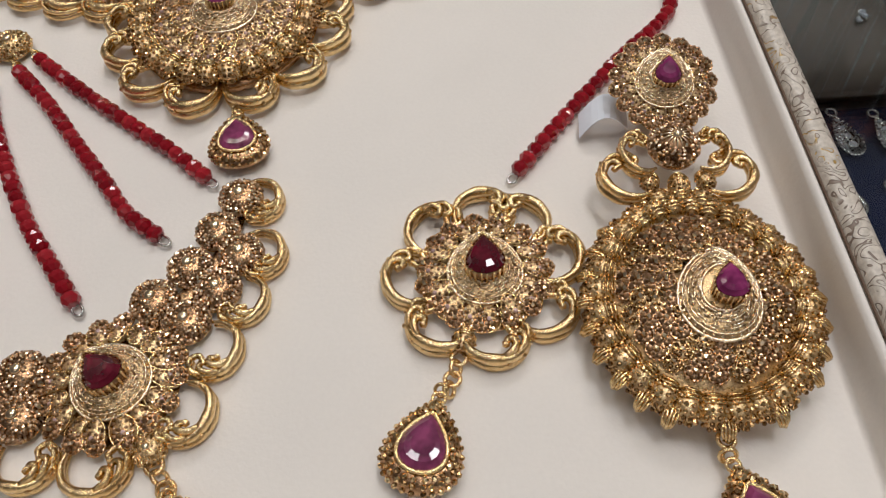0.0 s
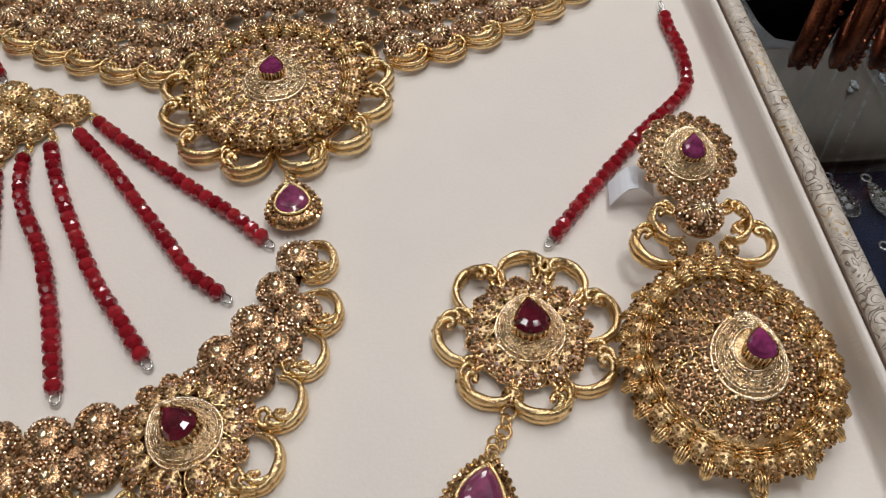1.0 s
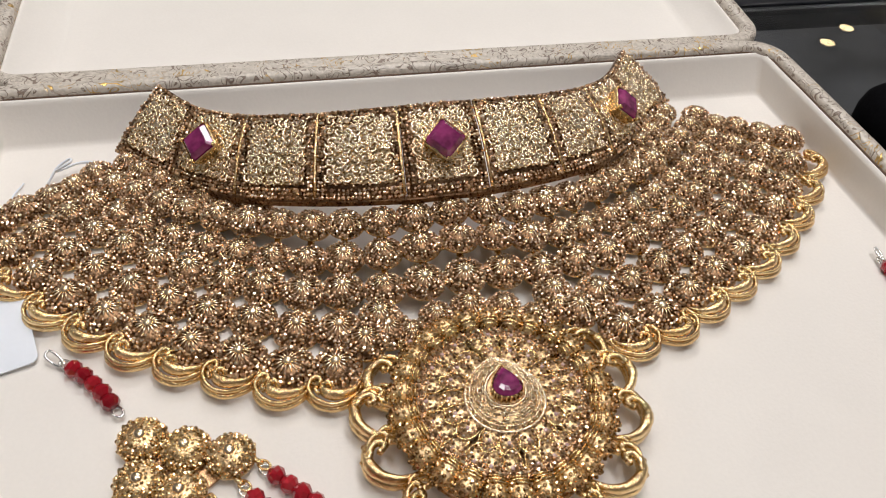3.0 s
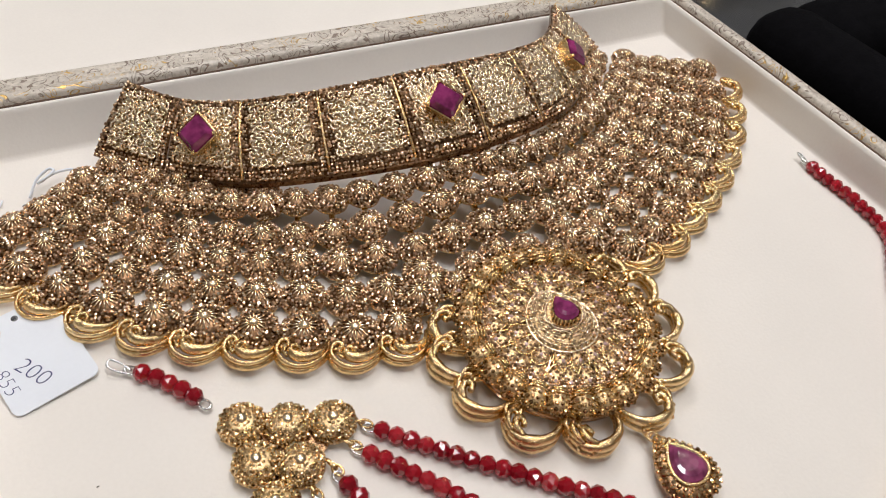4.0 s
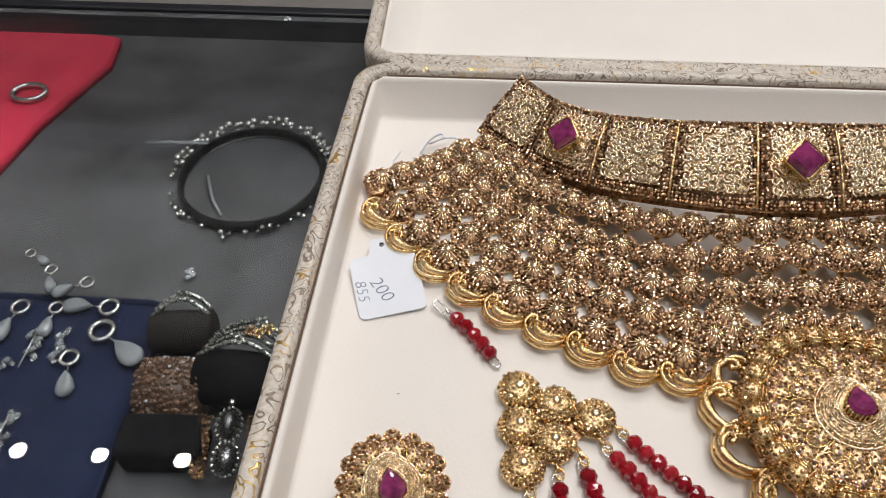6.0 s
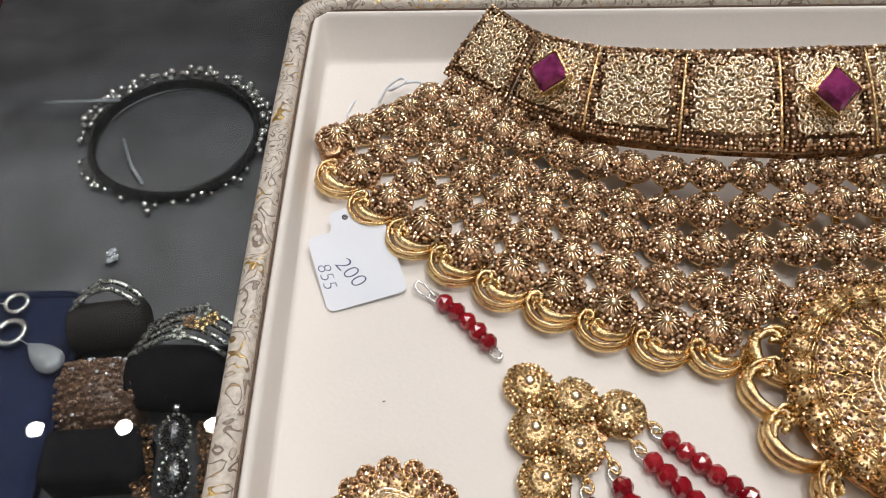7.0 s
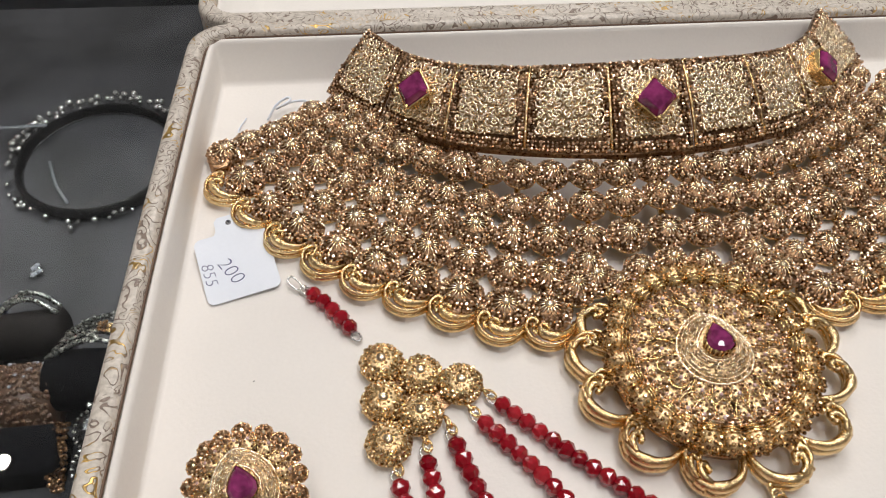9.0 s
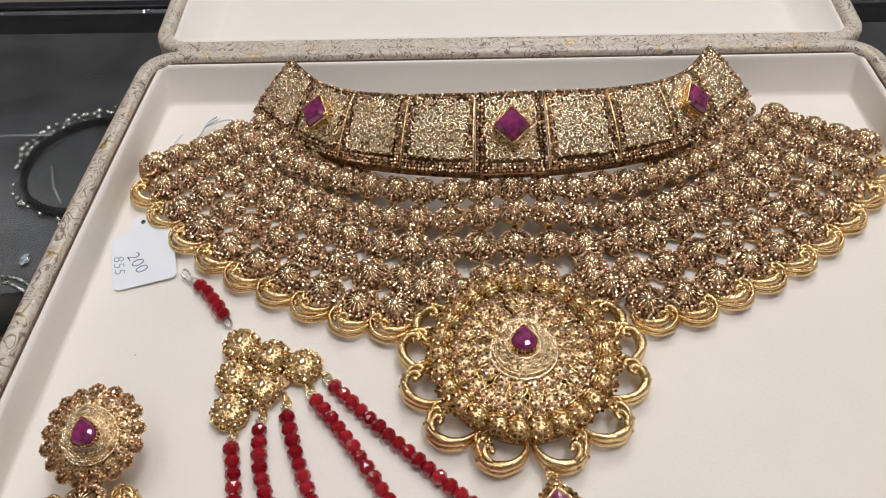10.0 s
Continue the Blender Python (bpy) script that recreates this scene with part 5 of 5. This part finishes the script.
def price_tag():
    root = thing("price_tag", "small white card price tag with handwritten figures, tucked under the choker", "price tag",
                 at=pose(-0.1281, 0.0423, 0.0019, 6, -2, 16.5) @ Matrix.Diagonal((0.98, 1.04, 1, 1)))
    g = Geo()
    pts = rounded(-0.0108, 0.0108, -0.0112, 0.0112, 0.0022, 4)
    neck = [(0.0044, 0.0112), (0.0036, 0.0126), (0.0034, 0.0160), (0.0022, 0.0172), (-0.0022, 0.0172), (-0.0034, 0.0160), (-0.0036, 0.0126), (-0.0044, 0.0112)]
    pts = pts[:5] + neck + pts[5:]
    g.outline(pts, [(1.0, 0.0), (1.0, 0.00035)], 0, False)
    part("card", g.mesh("tag_card", [PAPER]), root)
    hole = Geo()
    hole.lathe([(0.0009, 0.0020), (0.0002, 0.0021)], 12)
    part("eyelet", hole.mesh("tag_eyelet", [STEEL_DARK]), root, pose(0.0008, 0.0146, -0.0016), "punched dark hole")
    letters("200", 0.0062, root, pose(-0.0024, -0.0018, 0.0004, 0, 0, -67))
    letters("855", 0.0052, root, pose(-0.0086, -0.0012, 0.0004, 0, 0, -88))


def folded_tag():
    root = thing("folded_tag", "blank folded white paper tag tied to an earring", "price tag")
    g = Geo()
    n, verts, faces = 8, [], []
    for lay in (0.0, 0.0003):
        for i in range(n + 1):
            t = i / n
            for y in (0, 1):
                verts.append((0.0985 + 0.0125 * t - 0.001 * (1 - y), -0.0535 + 0.0085 * y + 0.002 * math.sin(t * 3), 0.0008 + 0.0068 * math.sin(0.25 + t * 2.3) + lay))
    half = 2 * (n + 1)
    for i in range(n):
        a = (2 * i, 2 * i + 2, 2 * i + 3, 2 * i + 1)
        faces += [tuple(half + c for c in a), a[::-1], (2 * i, half + 2 * i, half + 2 * i + 2, 2 * i + 2)[::-1], (2 * i + 1, 2 * i + 3, half + 2 * i + 3, half + 2 * i + 1)[::-1]]
    faces += [(0, 1, half + 1, half), (2 * n, half + 2 * n, half + 2 * n + 1, 2 * n + 1)]
    g.add(verts, faces, 0, False)
    part("paper", g.mesh("folded_paper", [PAPER]), root)


price_tag()
folded_tag()


# ---------- things under and on the counter glass ----------
def beaded_cuff(x, y, r, tall):
    """A black bangle lying flat: a bowed band with a rolled edge, silver beads in bunches round one half and single ones round the other."""
    root = thing("beaded_bangle", "black metal bangle with bunches of silver beads, lying flat", "bangle", at=pose(x * MM, y * MM, DECK, 0, 0, -6))
    g = Geo()
    prof, n = ((0.97, 0.0), (1.0, 0.0), (1.035, 0.25), (1.04, 0.6), (1.0, 1.0), (0.98, 1.04), (0.965, 0.96), (0.995, 0.6), (0.99, 0.25)), 56
    ring = [(a * r * MM * math.cos(2 * math.pi * k / n), a * r * MM * math.sin(2 * math.pi * k / n), z * tall * MM) for a, z in prof for k in range(n)]
    g.add(ring, [(i * n + k, i * n + (k + 1) % n, (i + 1) % len(prof) * n + (k + 1) % n, (i + 1) % len(prof) * n + k) for i in range(len(prof)) for k in range(n)], 0)
    part("band", g.mesh("bangle_band", [BLACK_BAND]), root)
    # The highlight along the inner bottom rim is modelled as a lighter tube.
    edge = Geo()
    edge.tube([(0.965 * r * MM * math.cos(2 * math.pi * k / 48), 0.965 * r * MM * math.sin(2 * math.pi * k / 48), 0.5 * MM) for k in range(48)], 0.0005, 6, 0, closed=True)
    part("rim_highlight", edge.mesh("bangle_highlight", [STEEL_DARK]), root, None, "thin grey line standing for the highlight on the inner rim")
    rng = random.Random(375)
    bunch = Geo()
    stem = Geo()
    for k in range(34):
        w = 2 * math.pi * (k + rng.uniform(-0.25, 0.25)) / 34
        back = math.sin(w) > -0.05
        for q in range(rng.choice((4, 5, 6)) if back else rng.choice((1, 1, 2))):
            a = w + rng.uniform(-0.09, 0.09)
            d, z = r * 1.05 + rng.uniform(0.6, 5.2), tall * (rng.uniform(0.5, 1.25) if back else rng.uniform(0.2, 0.7))
            tip = (d * MM * math.cos(a), d * MM * math.sin(a), z * MM)
            stem.tube([(r * 1.03 * MM * math.cos(w), r * 1.03 * MM * math.sin(w), 0.55 * tall * MM), tip], 0.0003, 4, 0)
            bunch.grain(tip, (2.0 if back else 1.6) * MM * rng.uniform(0.7, 1.2), 0, 1.0, True)
    part("stems", stem.mesh("bead_stems", [STEEL_DARK]), root, None, "fine dark wire stems")
    part("bead_trim", bunch.mesh("bead_trim", [SILVER]), root, None, "round silver beads in bunches")


beaded_cuff(-219.5, 177, 36.5, 6.0)


def bangle_stack(at, half, r, count, cloth, flowers, label):
    """A velvet roll with slim bangles bent over its back."""
    root = thing("bangle_roll", label, "bangle display", at=at)
    g = Geo()
    g.tube([(x * MM, 0, r * MM) for x in (-half, -half + 1, 0, half - 1, half)], (r * 0.8 * MM, r * 0.97 * MM, r * MM, r * 0.97 * MM, r * 0.8 * MM), 24, 0)
    part("roll", g.mesh("velvet_roll", [cloth]), root)
    rng = random.Random(count)
    for k in range(count):
        g = Geo()
        yy, zz = r * 0.2 + 5.2 * k, r * 1.9 - 2.6 * k
        span = [((-half + 1 + (2 * half - 2) * t / 24), yy + 6.0 * math.sin(math.pi * t / 24), zz + 3.5 * math.sin(math.pi * t / 24)) for t in range(25)]
        g.tube([tuple(c * MM for c in q) for q in span], 0.0010, 6, 0)
        for q in span[1:-1]:
            if rng.random() < 0.45:
                g.grain((q[0] * MM, q[1] * MM, (q[2] + 1.1) * MM), 0.0008 * rng.uniform(0.6, 1.3))
        part("slim_bangle", g.mesh("slim_bangle", [DULL_SILVER]), root, None, "slim silver bangle with tiny stones")
    for x, y, z, mt in flowers:
        g = Geo()
        for k in range(5):
            w = 2 * math.pi * k / 5
            g.grain((1.7 * MM * math.cos(w), 1.7 * MM * math.sin(w), 0), 0.0011, 0, 0.5)
        g.grain((0, 0, 0.0006), 0.0010)
        part("flower", g.mesh("bangle_flower", [mt]), root, pose(x * MM, y * MM, z * MM, 10, 0, 0))


DULL_SILVER = metal("dull_silver", (0.22, 0.23, 0.22), (0.62, 0.63, 0.60), 0.25, 900.0)
bangle_stack(pose(-0.1915, 0.050, DECK, 0, 0, -3), 17.5, 11.5, 4, BLACK_VELVET, ((2, 14, 25.5, ANTIQUE), (-1, 9, 26, DULL_SILVER), (6, 13, 26, GOLD), (9, 16, 25, GOLD), (4, 22, 21, DULL_SILVER)),
             "black velvet roll holding slim silver bangles with gilt flowers")
bangle_stack(pose(-0.2225, 0.0735, DECK, 0, 0, 6), 13, 9, 2, UMBER, (), "dark umber velvet roll with two beaded silver bangles")


def bead_cuff():
    root = thing("bead_cuff", "wide brown beadwork cuff on a black stand", "bracelet", at=pose(-0.2180, 0.0455, DECK, 0, 0, 2))
    g = Geo()
    rng = random.Random(3)
    for i in range(17):
        for j in range(16):
            w = math.pi * (0.06 + 0.88 * (j + rng.uniform(-0.4, 0.4)) / 15)
            d = 13.2 + rng.uniform(-0.3, 0.6)
            g.grain(((-12.0 + 1.5 * (i + rng.uniform(-0.4, 0.4))) * MM, (d * math.cos(w)) * MM, (6 + d * math.sin(w)) * MM), 0.00095 * rng.uniform(0.7, 1.3))
    g.tube([(x * MM, 0, 0.006) for x in (-12, 0, 12)], 0.0128, 20, 0)
    part("beadwork", g.mesh("beadwork", [BROWN_BEADS]), root)
    rng = random.Random(8)
    g = Geo()
    for k in range(16):
        w = math.pi * rng.uniform(0.15, 0.75)
        g.grain((rng.uniform(-11, 11) * MM, 14.1 * math.cos(w) * MM, (6 + 14.1 * math.sin(w)) * MM), 0.0007)
    part("sequin_scatter", g.mesh("sequin_scatter", [CRYSTAL]), root, None, "scattered clear sequins")
    part("stand", box_geo(-0.014, 0.018, -0.032, -0.014, 0.0, 0.016, 0.003).mesh("cuff_stand", [BLACK_VELVET]), root)


bead_cuff()


def brooch():
    root = thing("brooch", "antique brooch with a dark oval stone between beadwork leaves", "brooch", at=pose(-0.1905, 0.0290, DECK + 0.0125, 15, 0, 4) @ Matrix.Scale(0.82, 4))
    g = Geo()
    g.lathe([(0.0052, 0.0), (0.0056, 0.003), (0.0040, 0.0062), (0.0012, 0.0072)], 20)
    part("stone", g.mesh("oval_stone", [STEEL_DARK]), root, Matrix.Diagonal((0.85, 1.2, 1, 1)), "dark polished oval stone")
    part("lower_stone", g.mesh("oval_stone", [STEEL_DARK]), root, pose(0.0006, -0.0155, 0) @ Matrix.Diagonal((0.95, 1.2, 1, 1)), "dark polished oval stone")
    g = Geo()
    for cy in (0.0, -15.5):
        for k in range(18):
            w = 2 * math.pi * k / 18
            g.grain((5.9 * MM * math.cos(w), cy * MM + 7.9 * MM * math.sin(w), 0.002), 0.0010)
    g.grain((0, 0.0105, 0.002), 0.0017)
    part("bead_rim", g.mesh("bead_rim", [DULL_SILVER]), root)
    rng = random.Random(4)
    for side in (-1, 1):
        g = Geo()
        for k in range(230):
            t = rng.random()
            g.grain(((side * (8.5 + 10 * rng.random() * (1 - abs(t - 0.5)))) * MM, (-24 + 28 * t) * MM, rng.uniform(0.5, 3.5) * MM), 0.0010 * rng.uniform(0.6, 1.2))
        part("leaf", g.mesh("beadwork_leaf", [DARK_GOLD]), root, None, "brown beadwork leaf")


brooch()


def cushion(name, dims, mat, label, category, bevel=0.008):
    return tagged(new(name, box_geo(*dims, bevel=bevel).mesh(name, [mat])), label, category)


cushion("navy_cushion", (-0.360, -0.2345, -0.05, 0.090, DECK, DECK + 0.009), NAVY, "navy blue velvet display cushion under the glass", "display cushion")
cushion("navy_pad", (0.205, 0.345, -0.14, 0.020, DECK, DECK + 0.009), NAVY, "navy blue velvet pad with silver earrings", "display cushion")
cushion("brown_stand", (0.186, 0.257, 0.026, 0.098, DECK, DECK + 0.018), plain("taupe_cover", (0.075, 0.062, 0.053), 0.6, 0.15, 30.0), "dull taupe round-cornered display stand", "display stand", 0.012)


def drop_earring(x, y, turn, size, mats, label, z=0.0105):
    """A small silver earring: ring or stud on top, a pear-shaped stone below."""
    root = thing("silver_earring", label, "earring", "silver earrings under the glass", pose(x * MM, y * MM, DECK + z, 0, 0, turn))
    g = Geo()
    g.tube([(size * 0.32 * MM * math.cos(2 * math.pi * k / 16), size * (0.75 + 0.32 * math.sin(2 * math.pi * k / 16)) * MM, 0.0006) for k in range(16)], size * 0.09 * MM, 6, 0, closed=True)
    g.tube([(0, size * 0.45 * MM, 0.0006), (0, size * 0.1 * MM, 0.0006)], 0.0004, 5, 0)
    part("ring", g.mesh("earring_ring", [mats[0]]), root)
    g = Geo()
    g.outline([(px * size * MM, (py - 0.4) * size * MM) for px, py in tear(16, 1.1, 0.7)], [(1.0, 0.0), (1.0, 0.0012), (0.8, 0.0022), (0.5, 0.0026)], 0, True)
    part("pear_stone", g.mesh("pear_stone", [mats[1]]), root)


def cluster(x, y, w, h, n, mat, label, seed, z=0.0105):
    """A chandelier-like cluster earring: clear stones in a lace of tiny metal grains."""
    root = thing("cluster_earring", label, "earring", "silver earrings under the glass", pose(x * MM, y * MM, DECK + z))
    rng = random.Random(seed)
    lace = Geo()
    for k in range(n):
        g = Geo()
        r = rng.uniform(0.8, 1.7) * MM
        g.lathe([(r * 0.8, 0), (r, r * 0.35), (r * 0.62, r * 0.75), (r * 0.4, r * 0.8)], 8, 0, False)
        t = k / max(1, n - 1)
        cx, cy = rng.uniform(-0.5, 0.5) * w * (0.4 + 0.6 * t) * MM, (0.5 - t) * h * MM
        part("stone", g.mesh("cluster_stone", [mat]), root, pose(cx, cy, 0.0006))
        for q in range(7):
            a = 2 * math.pi * q / 7
            lace.grain((cx + 1.15 * r * math.cos(a), cy + 1.15 * r * math.sin(a), 0.0006), 0.00042 * rng.uniform(0.7, 1.2))
    lace.tube([(0, h * 0.55 * MM, 0.0004), (0, -h * 0.5 * MM, 0.0004)], 0.0005, 5, 0)
    part("setting", lace.mesh("cluster_setting", [SILVER]), root, None, "lace of tiny silver grains")


def leaf_earring(x0, y0, x1, y1, wide, label):
    """A silver leaf-shaped earring on a small ring: beaded edge, inner wire, a row of clear stones."""
    ln = math.hypot(x1 - x0, y1 - y0)
    root = thing("leaf_earring", label, "earring", "silver earrings under the glass", pose(x0 * MM, y0 * MM, DECK + 0.0105, 0, 0, math.degrees(math.atan2(y1 - y0, x1 - x0)) - 90))
    g = Geo()
    g.tube([(1.9 * MM * math.cos(2 * math.pi * k / 14), 1.9 * MM * (1 + math.sin(2 * math.pi * k / 14)), 0.0006) for k in range(14)], 0.0006, 6, 0, closed=True)
    part("ring", g.mesh("leaf_ring", [SILVER]), root)
    edge = [(px * wide * 1.4 * MM, (4 + (ln - 4) * (0.5 - py)) * MM) for px, py in tear(30, 1.0, 1.0)]
    g = Geo()
    cy = (4 + (ln - 4) * 0.5) * MM
    g.outline([(x, y - cy) for x, y in edge][::-1], [(0.96, 0.0), (0.96, 0.0006), (0.8, 0.0009)], 0, True)
    part("leaf_plate", g.mesh("leaf_plate", [STEEL_DARK]), root, pose(0, cy, 0))
    g = Geo()
    for x, y in edge:
        g.grain((x, y, 0.0008), 0.0006)
        g.grain((x * 0.6, cy + (y - cy) * 0.65, 0.0012), 0.0005)
        g.grain((x * 0.25, cy + (y - cy) * 0.35, 0.0012), 0.0004)
    part("bead_edge", g.mesh("leaf_beads", [SILVER]), root)
    for k in range(4):
        g = Geo()
        r = (0.9 + 0.25 * k) * MM
        g.lathe([(r * 0.8, 0), (r, r * 0.35), (r * 0.6, r * 0.75), (r * 0.3, r * 0.8)], 8, 0, False)
        part("stone", g.mesh("leaf_stone", [CRYSTAL]), root, pose(0, (6.5 + (ln - 9) * k / 3.6) * MM, 0.0008))


for x, y, turn, s in ((-300, 108, 60, 7), (-289, 96, 20, 8), (-278, 92, -60, 9), (-266.5, 82.4, -90, 12), (-246.7, 63.6, 55, 15), (-280, 74, 0, 9), (-262, 48, 15, 11), (-297, 72, -10, 11)):
    drop_earring(x, y, turn, s, (SILVER, PEARL), "silver earring with a cloudy pear-shaped stone on navy velvet")
cluster(-271, 62, 6, 16, 9, PEARL, "silver cluster earring of grey stones on navy velvet", 1)
cluster(-283, 60, 14, 20, 14, PEARL, "silver cluster earring of grey stones on navy velvet", 2)
cluster(-277, 22, 16, 16, 14, PEARL, "silver cluster earring of grey stones on navy velvet", 3)
for x0, y0, x1, y1 in ((214.5, 18, 218, -6), (230, 16, 234, -7), (224, -19, 226, -46), (238, -20, 238, -46)):
    leaf_earring(x0, y0, x1, y1, 7.0, "silver leaf-shaped earring with clear stones on navy velvet")
cluster(250, 4, 9, 24, 22, CRYSTAL, "clear crystal chandelier earring on navy velvet", 4)
cluster(262, 4, 9, 24, 22, CRYSTAL, "clear crystal chandelier earring on navy velvet", 5)
cluster(276, 2, 11, 26, 20, CRYSTAL, "clear crystal chandelier earring on navy velvet", 6)
leaf_earring(254, -20, 254, -46, 8.0, "silver leaf-shaped earring with clear stones on navy velvet")
cluster(216, -58, 14, 14, 12, PEARL, "grey stone cluster earring on navy velvet", 8)
cluster(-233, 111, 4, 5, 4, CRYSTAL, "tiny clear crystal stud on the deck", 9, 0.001)
cluster(240, 60, 8, 5, 5, CRYSTAL, "tiny clear crystal stud on a taupe stand", 10, 0.019)
cluster(254, 61, 4, 10, 6, CRYSTAL, "tiny clear crystal drop on a taupe stand", 11, 0.019)


def chain_loop():
    root = thing("silver_chain", "thin silver chain looped on navy velvet", "chain")
    g = Geo()
    g.tube(spline([(0.198, -0.018, DECK + 0.0105), (0.2075, -0.0213, DECK + 0.011), (0.2122, -0.030, DECK + 0.011), (0.2069, -0.0365, DECK + 0.0105)], 8), 0.0012, 6, 0)
    part("links", g.mesh("chain_run", [SILVER]), root)


chain_loop()
card = tagged(new("display_card", box_geo(0.226, 0.272, -0.076, -0.052, DECK + 0.0092, DECK + 0.0104, 0.0003).mesh("display_card", [plain("grey_card", (0.24, 0.25, 0.28), 0.7, 0.1, 80.0)])), "small white display card under the glass", "card")
card.matrix_world = pose(0.2415, -0.066, 0, 0, 0, 24) @ pose(-0.249, 0.064, 0)


def red_pouch():
    root = thing("red_pouch", "crimson cloth pouch with a silver ring on it", "pouch")
    g = Geo()
    pts = [(-0.440, 0.150), (-0.356, 0.156), (-0.347, 0.210), (-0.3285, 0.270), (-0.3325, 0.298), (-0.440, 0.316)]
    cx, cy = -0.386, 0.236
    g.outline([(x - cx, y - cy) for x, y in pts], [(1.0, 0.0), (1.0, 0.004), (0.96, 0.0065), (0.6, 0.0075)], 0, True)
    g.v = [(x + cx, y + cy, z + DECK) for x, y, z in g.v]
    part("cloth", g.mesh("pouch_cloth", [RED_CLOTH]), root)
    g = Geo()
    g.tube([(-0.3600 + 0.0095 * math.cos(2 * math.pi * k / 20), 0.232 + 0.0075 * math.sin(2 * math.pi * k / 20), DECK + 0.0095) for k in range(20)], 0.0016, 6, 0, closed=True)
    part("ring", g.mesh("pouch_ring", [SILVER]), root, None, "plain silver ring")


red_pouch()


def clear_strap(pts, w):
    root = thing("plastic_strap", "clear plastic display strap catching the light", "strap")
    g = Geo()
    g.tube(pts, w, 8, 0, 0.15)
    part("strip", g.mesh("strap_strip", [PEARL]), root)


clear_strap([(-0.280, 0.194, DECK + 0.009), (-0.262, 0.194, DECK + 0.0095), (-0.246, 0.195, DECK + 0.009)], 0.0012)
clear_strap([(-0.2425, 0.176, DECK + 0.003), (-0.236, 0.160, DECK + 0.002), (-0.229, 0.150, DECK + 0.001)], 0.0008)


def velvet_bangle_holder():
    root = thing("bangle_holder", "black velvet bolster with dark copper bangles on it, beside the box", "bangle display", at=pose(0.262, 0.088, GLASS, 0, 0, 4))
    bol = box_geo(-0.098, -0.064, -0.060, 0.030, 0.0005, 0.034, 0.014)
    bol.merge(box_geo(-0.075, 0.11, -0.012, 0.030, 0.0005, 0.034, 0.014), Matrix.Identity(4))
    part("bolster", bol.mesh("bolster", [BLACK_VELVET]), root)
    rng = random.Random(6)
    for k in range(13):
        g = Geo()
        cx, cy, n = -0.082 + 0.0068 * k, -0.056 - 0.0012 * k, 44
        tilt = radians(52 + rng.uniform(-4, 4))
        ring = [(cx + 0.030 * math.cos(tilt) * math.cos(2 * math.pi * i / n), cy + 0.030 * math.sin(tilt) * math.cos(2 * math.pi * i / n), 0.0330 + 0.030 * math.sin(2 * math.pi * i / n)) for i in range(n)]
        g.tube(ring, 0.0024, 8, 0, closed=True)
        for i in range(n):
            for d in (-0.0016, 0.0016):
                q = ring[i]
                w = 2 * math.pi * (i + 0.5 * (d > 0)) / n
                g.grain((q[0] + d * math.sin(tilt), q[1] - d * math.cos(tilt) + 0.0020 * math.cos(w), q[2] + 0.0022 * math.sin(w)), 0.0008 * rng.uniform(0.7, 1.3), 1)
        part("copper_bangle", g.mesh("copper_bangle", [COPPER, COPPER]), root, None, "dark copper bangle with raised dots")


velvet_bangle_holder()


# ---------- small marks and threads in the tray ----------
def fleck(x, y, z, s, turn):
    g = Geo()
    g.tube([(-s, 0, 0), (0, s * 0.25, 0), (s, 0, 0)], s * 0.35, 5, 0, 0.5)
    ob = tagged(new("lint_fleck", g.mesh("lint_fleck", [STEEL_DARK])), "tiny dark fleck of lint on the cream lining", "lint")
    ob.matrix_world = pose(x, y, z, 0, 0, turn)


fleck(-0.1206, 0.0036, 0.0002, 0.0003, 20)
fleck(-0.1255, 0.1045, 0.0002, 0.0006, 40)


def tie_thread():
    root = thing("tie_thread", "loose loop of grey tie thread behind the choker", "thread")
    g = Geo()
    g.tube(spline([(-0.1235, 0.1065, 0.001), (-0.1205, 0.1105, 0.004), (-0.1165, 0.1120, 0.006), (-0.1150, 0.1080, 0.008), (-0.1185, 0.1060, 0.007), (-0.1200, 0.1090, 0.004),
                   (-0.1150, 0.1135, 0.003), (-0.1105, 0.1125, 0.004), (-0.1095, 0.1090, 0.006)], 6), 0.00045, 5, 0)
    part("strand", g.mesh("thread_strand", [PAPER]), root)
    g = Geo()
    g.tube(spline([(-0.1290, 0.0955, 0.003), (-0.1330, 0.1010, 0.001), (-0.1310, 0.1080, 0.0008)], 6), 0.0003, 5, 0)
    part("tail", g.mesh("thread_tail", [PAPER]), root)


tie_thread()


def scratches():
    """Fine scratches and dust on the counter glass."""
    g = Geo()
    rng = random.Random(77)
    for k in range(260):
        x, y = rng.choice(((rng.uniform(-0.30, -0.155), rng.uniform(-0.05, 0.2)), (rng.uniform(0.16, 0.27), rng.uniform(-0.15, 0.03))))
        a, ln = rng.uniform(0.3, 1.3) + rng.choice((0.0, 1.6)), rng.uniform(0.0004, 0.0055) * rng.random()
        g.tube([(x, y, GLASS + 0.00003), (x + ln * 0.5 * math.cos(a) + 0.0001, y + ln * 0.5 * math.sin(a), GLASS + 0.00003), (x + ln * math.cos(a + 0.2), y + ln * math.sin(a + 0.2), GLASS + 0.00003)], 0.00006, 3, 0, 0.4)
    tagged(new("glass_scratches", g.mesh("glass_scratches", [PEARL])), "fine pale scratches and dust on the counter glass", "scratches", kind="stuff")


scratches()
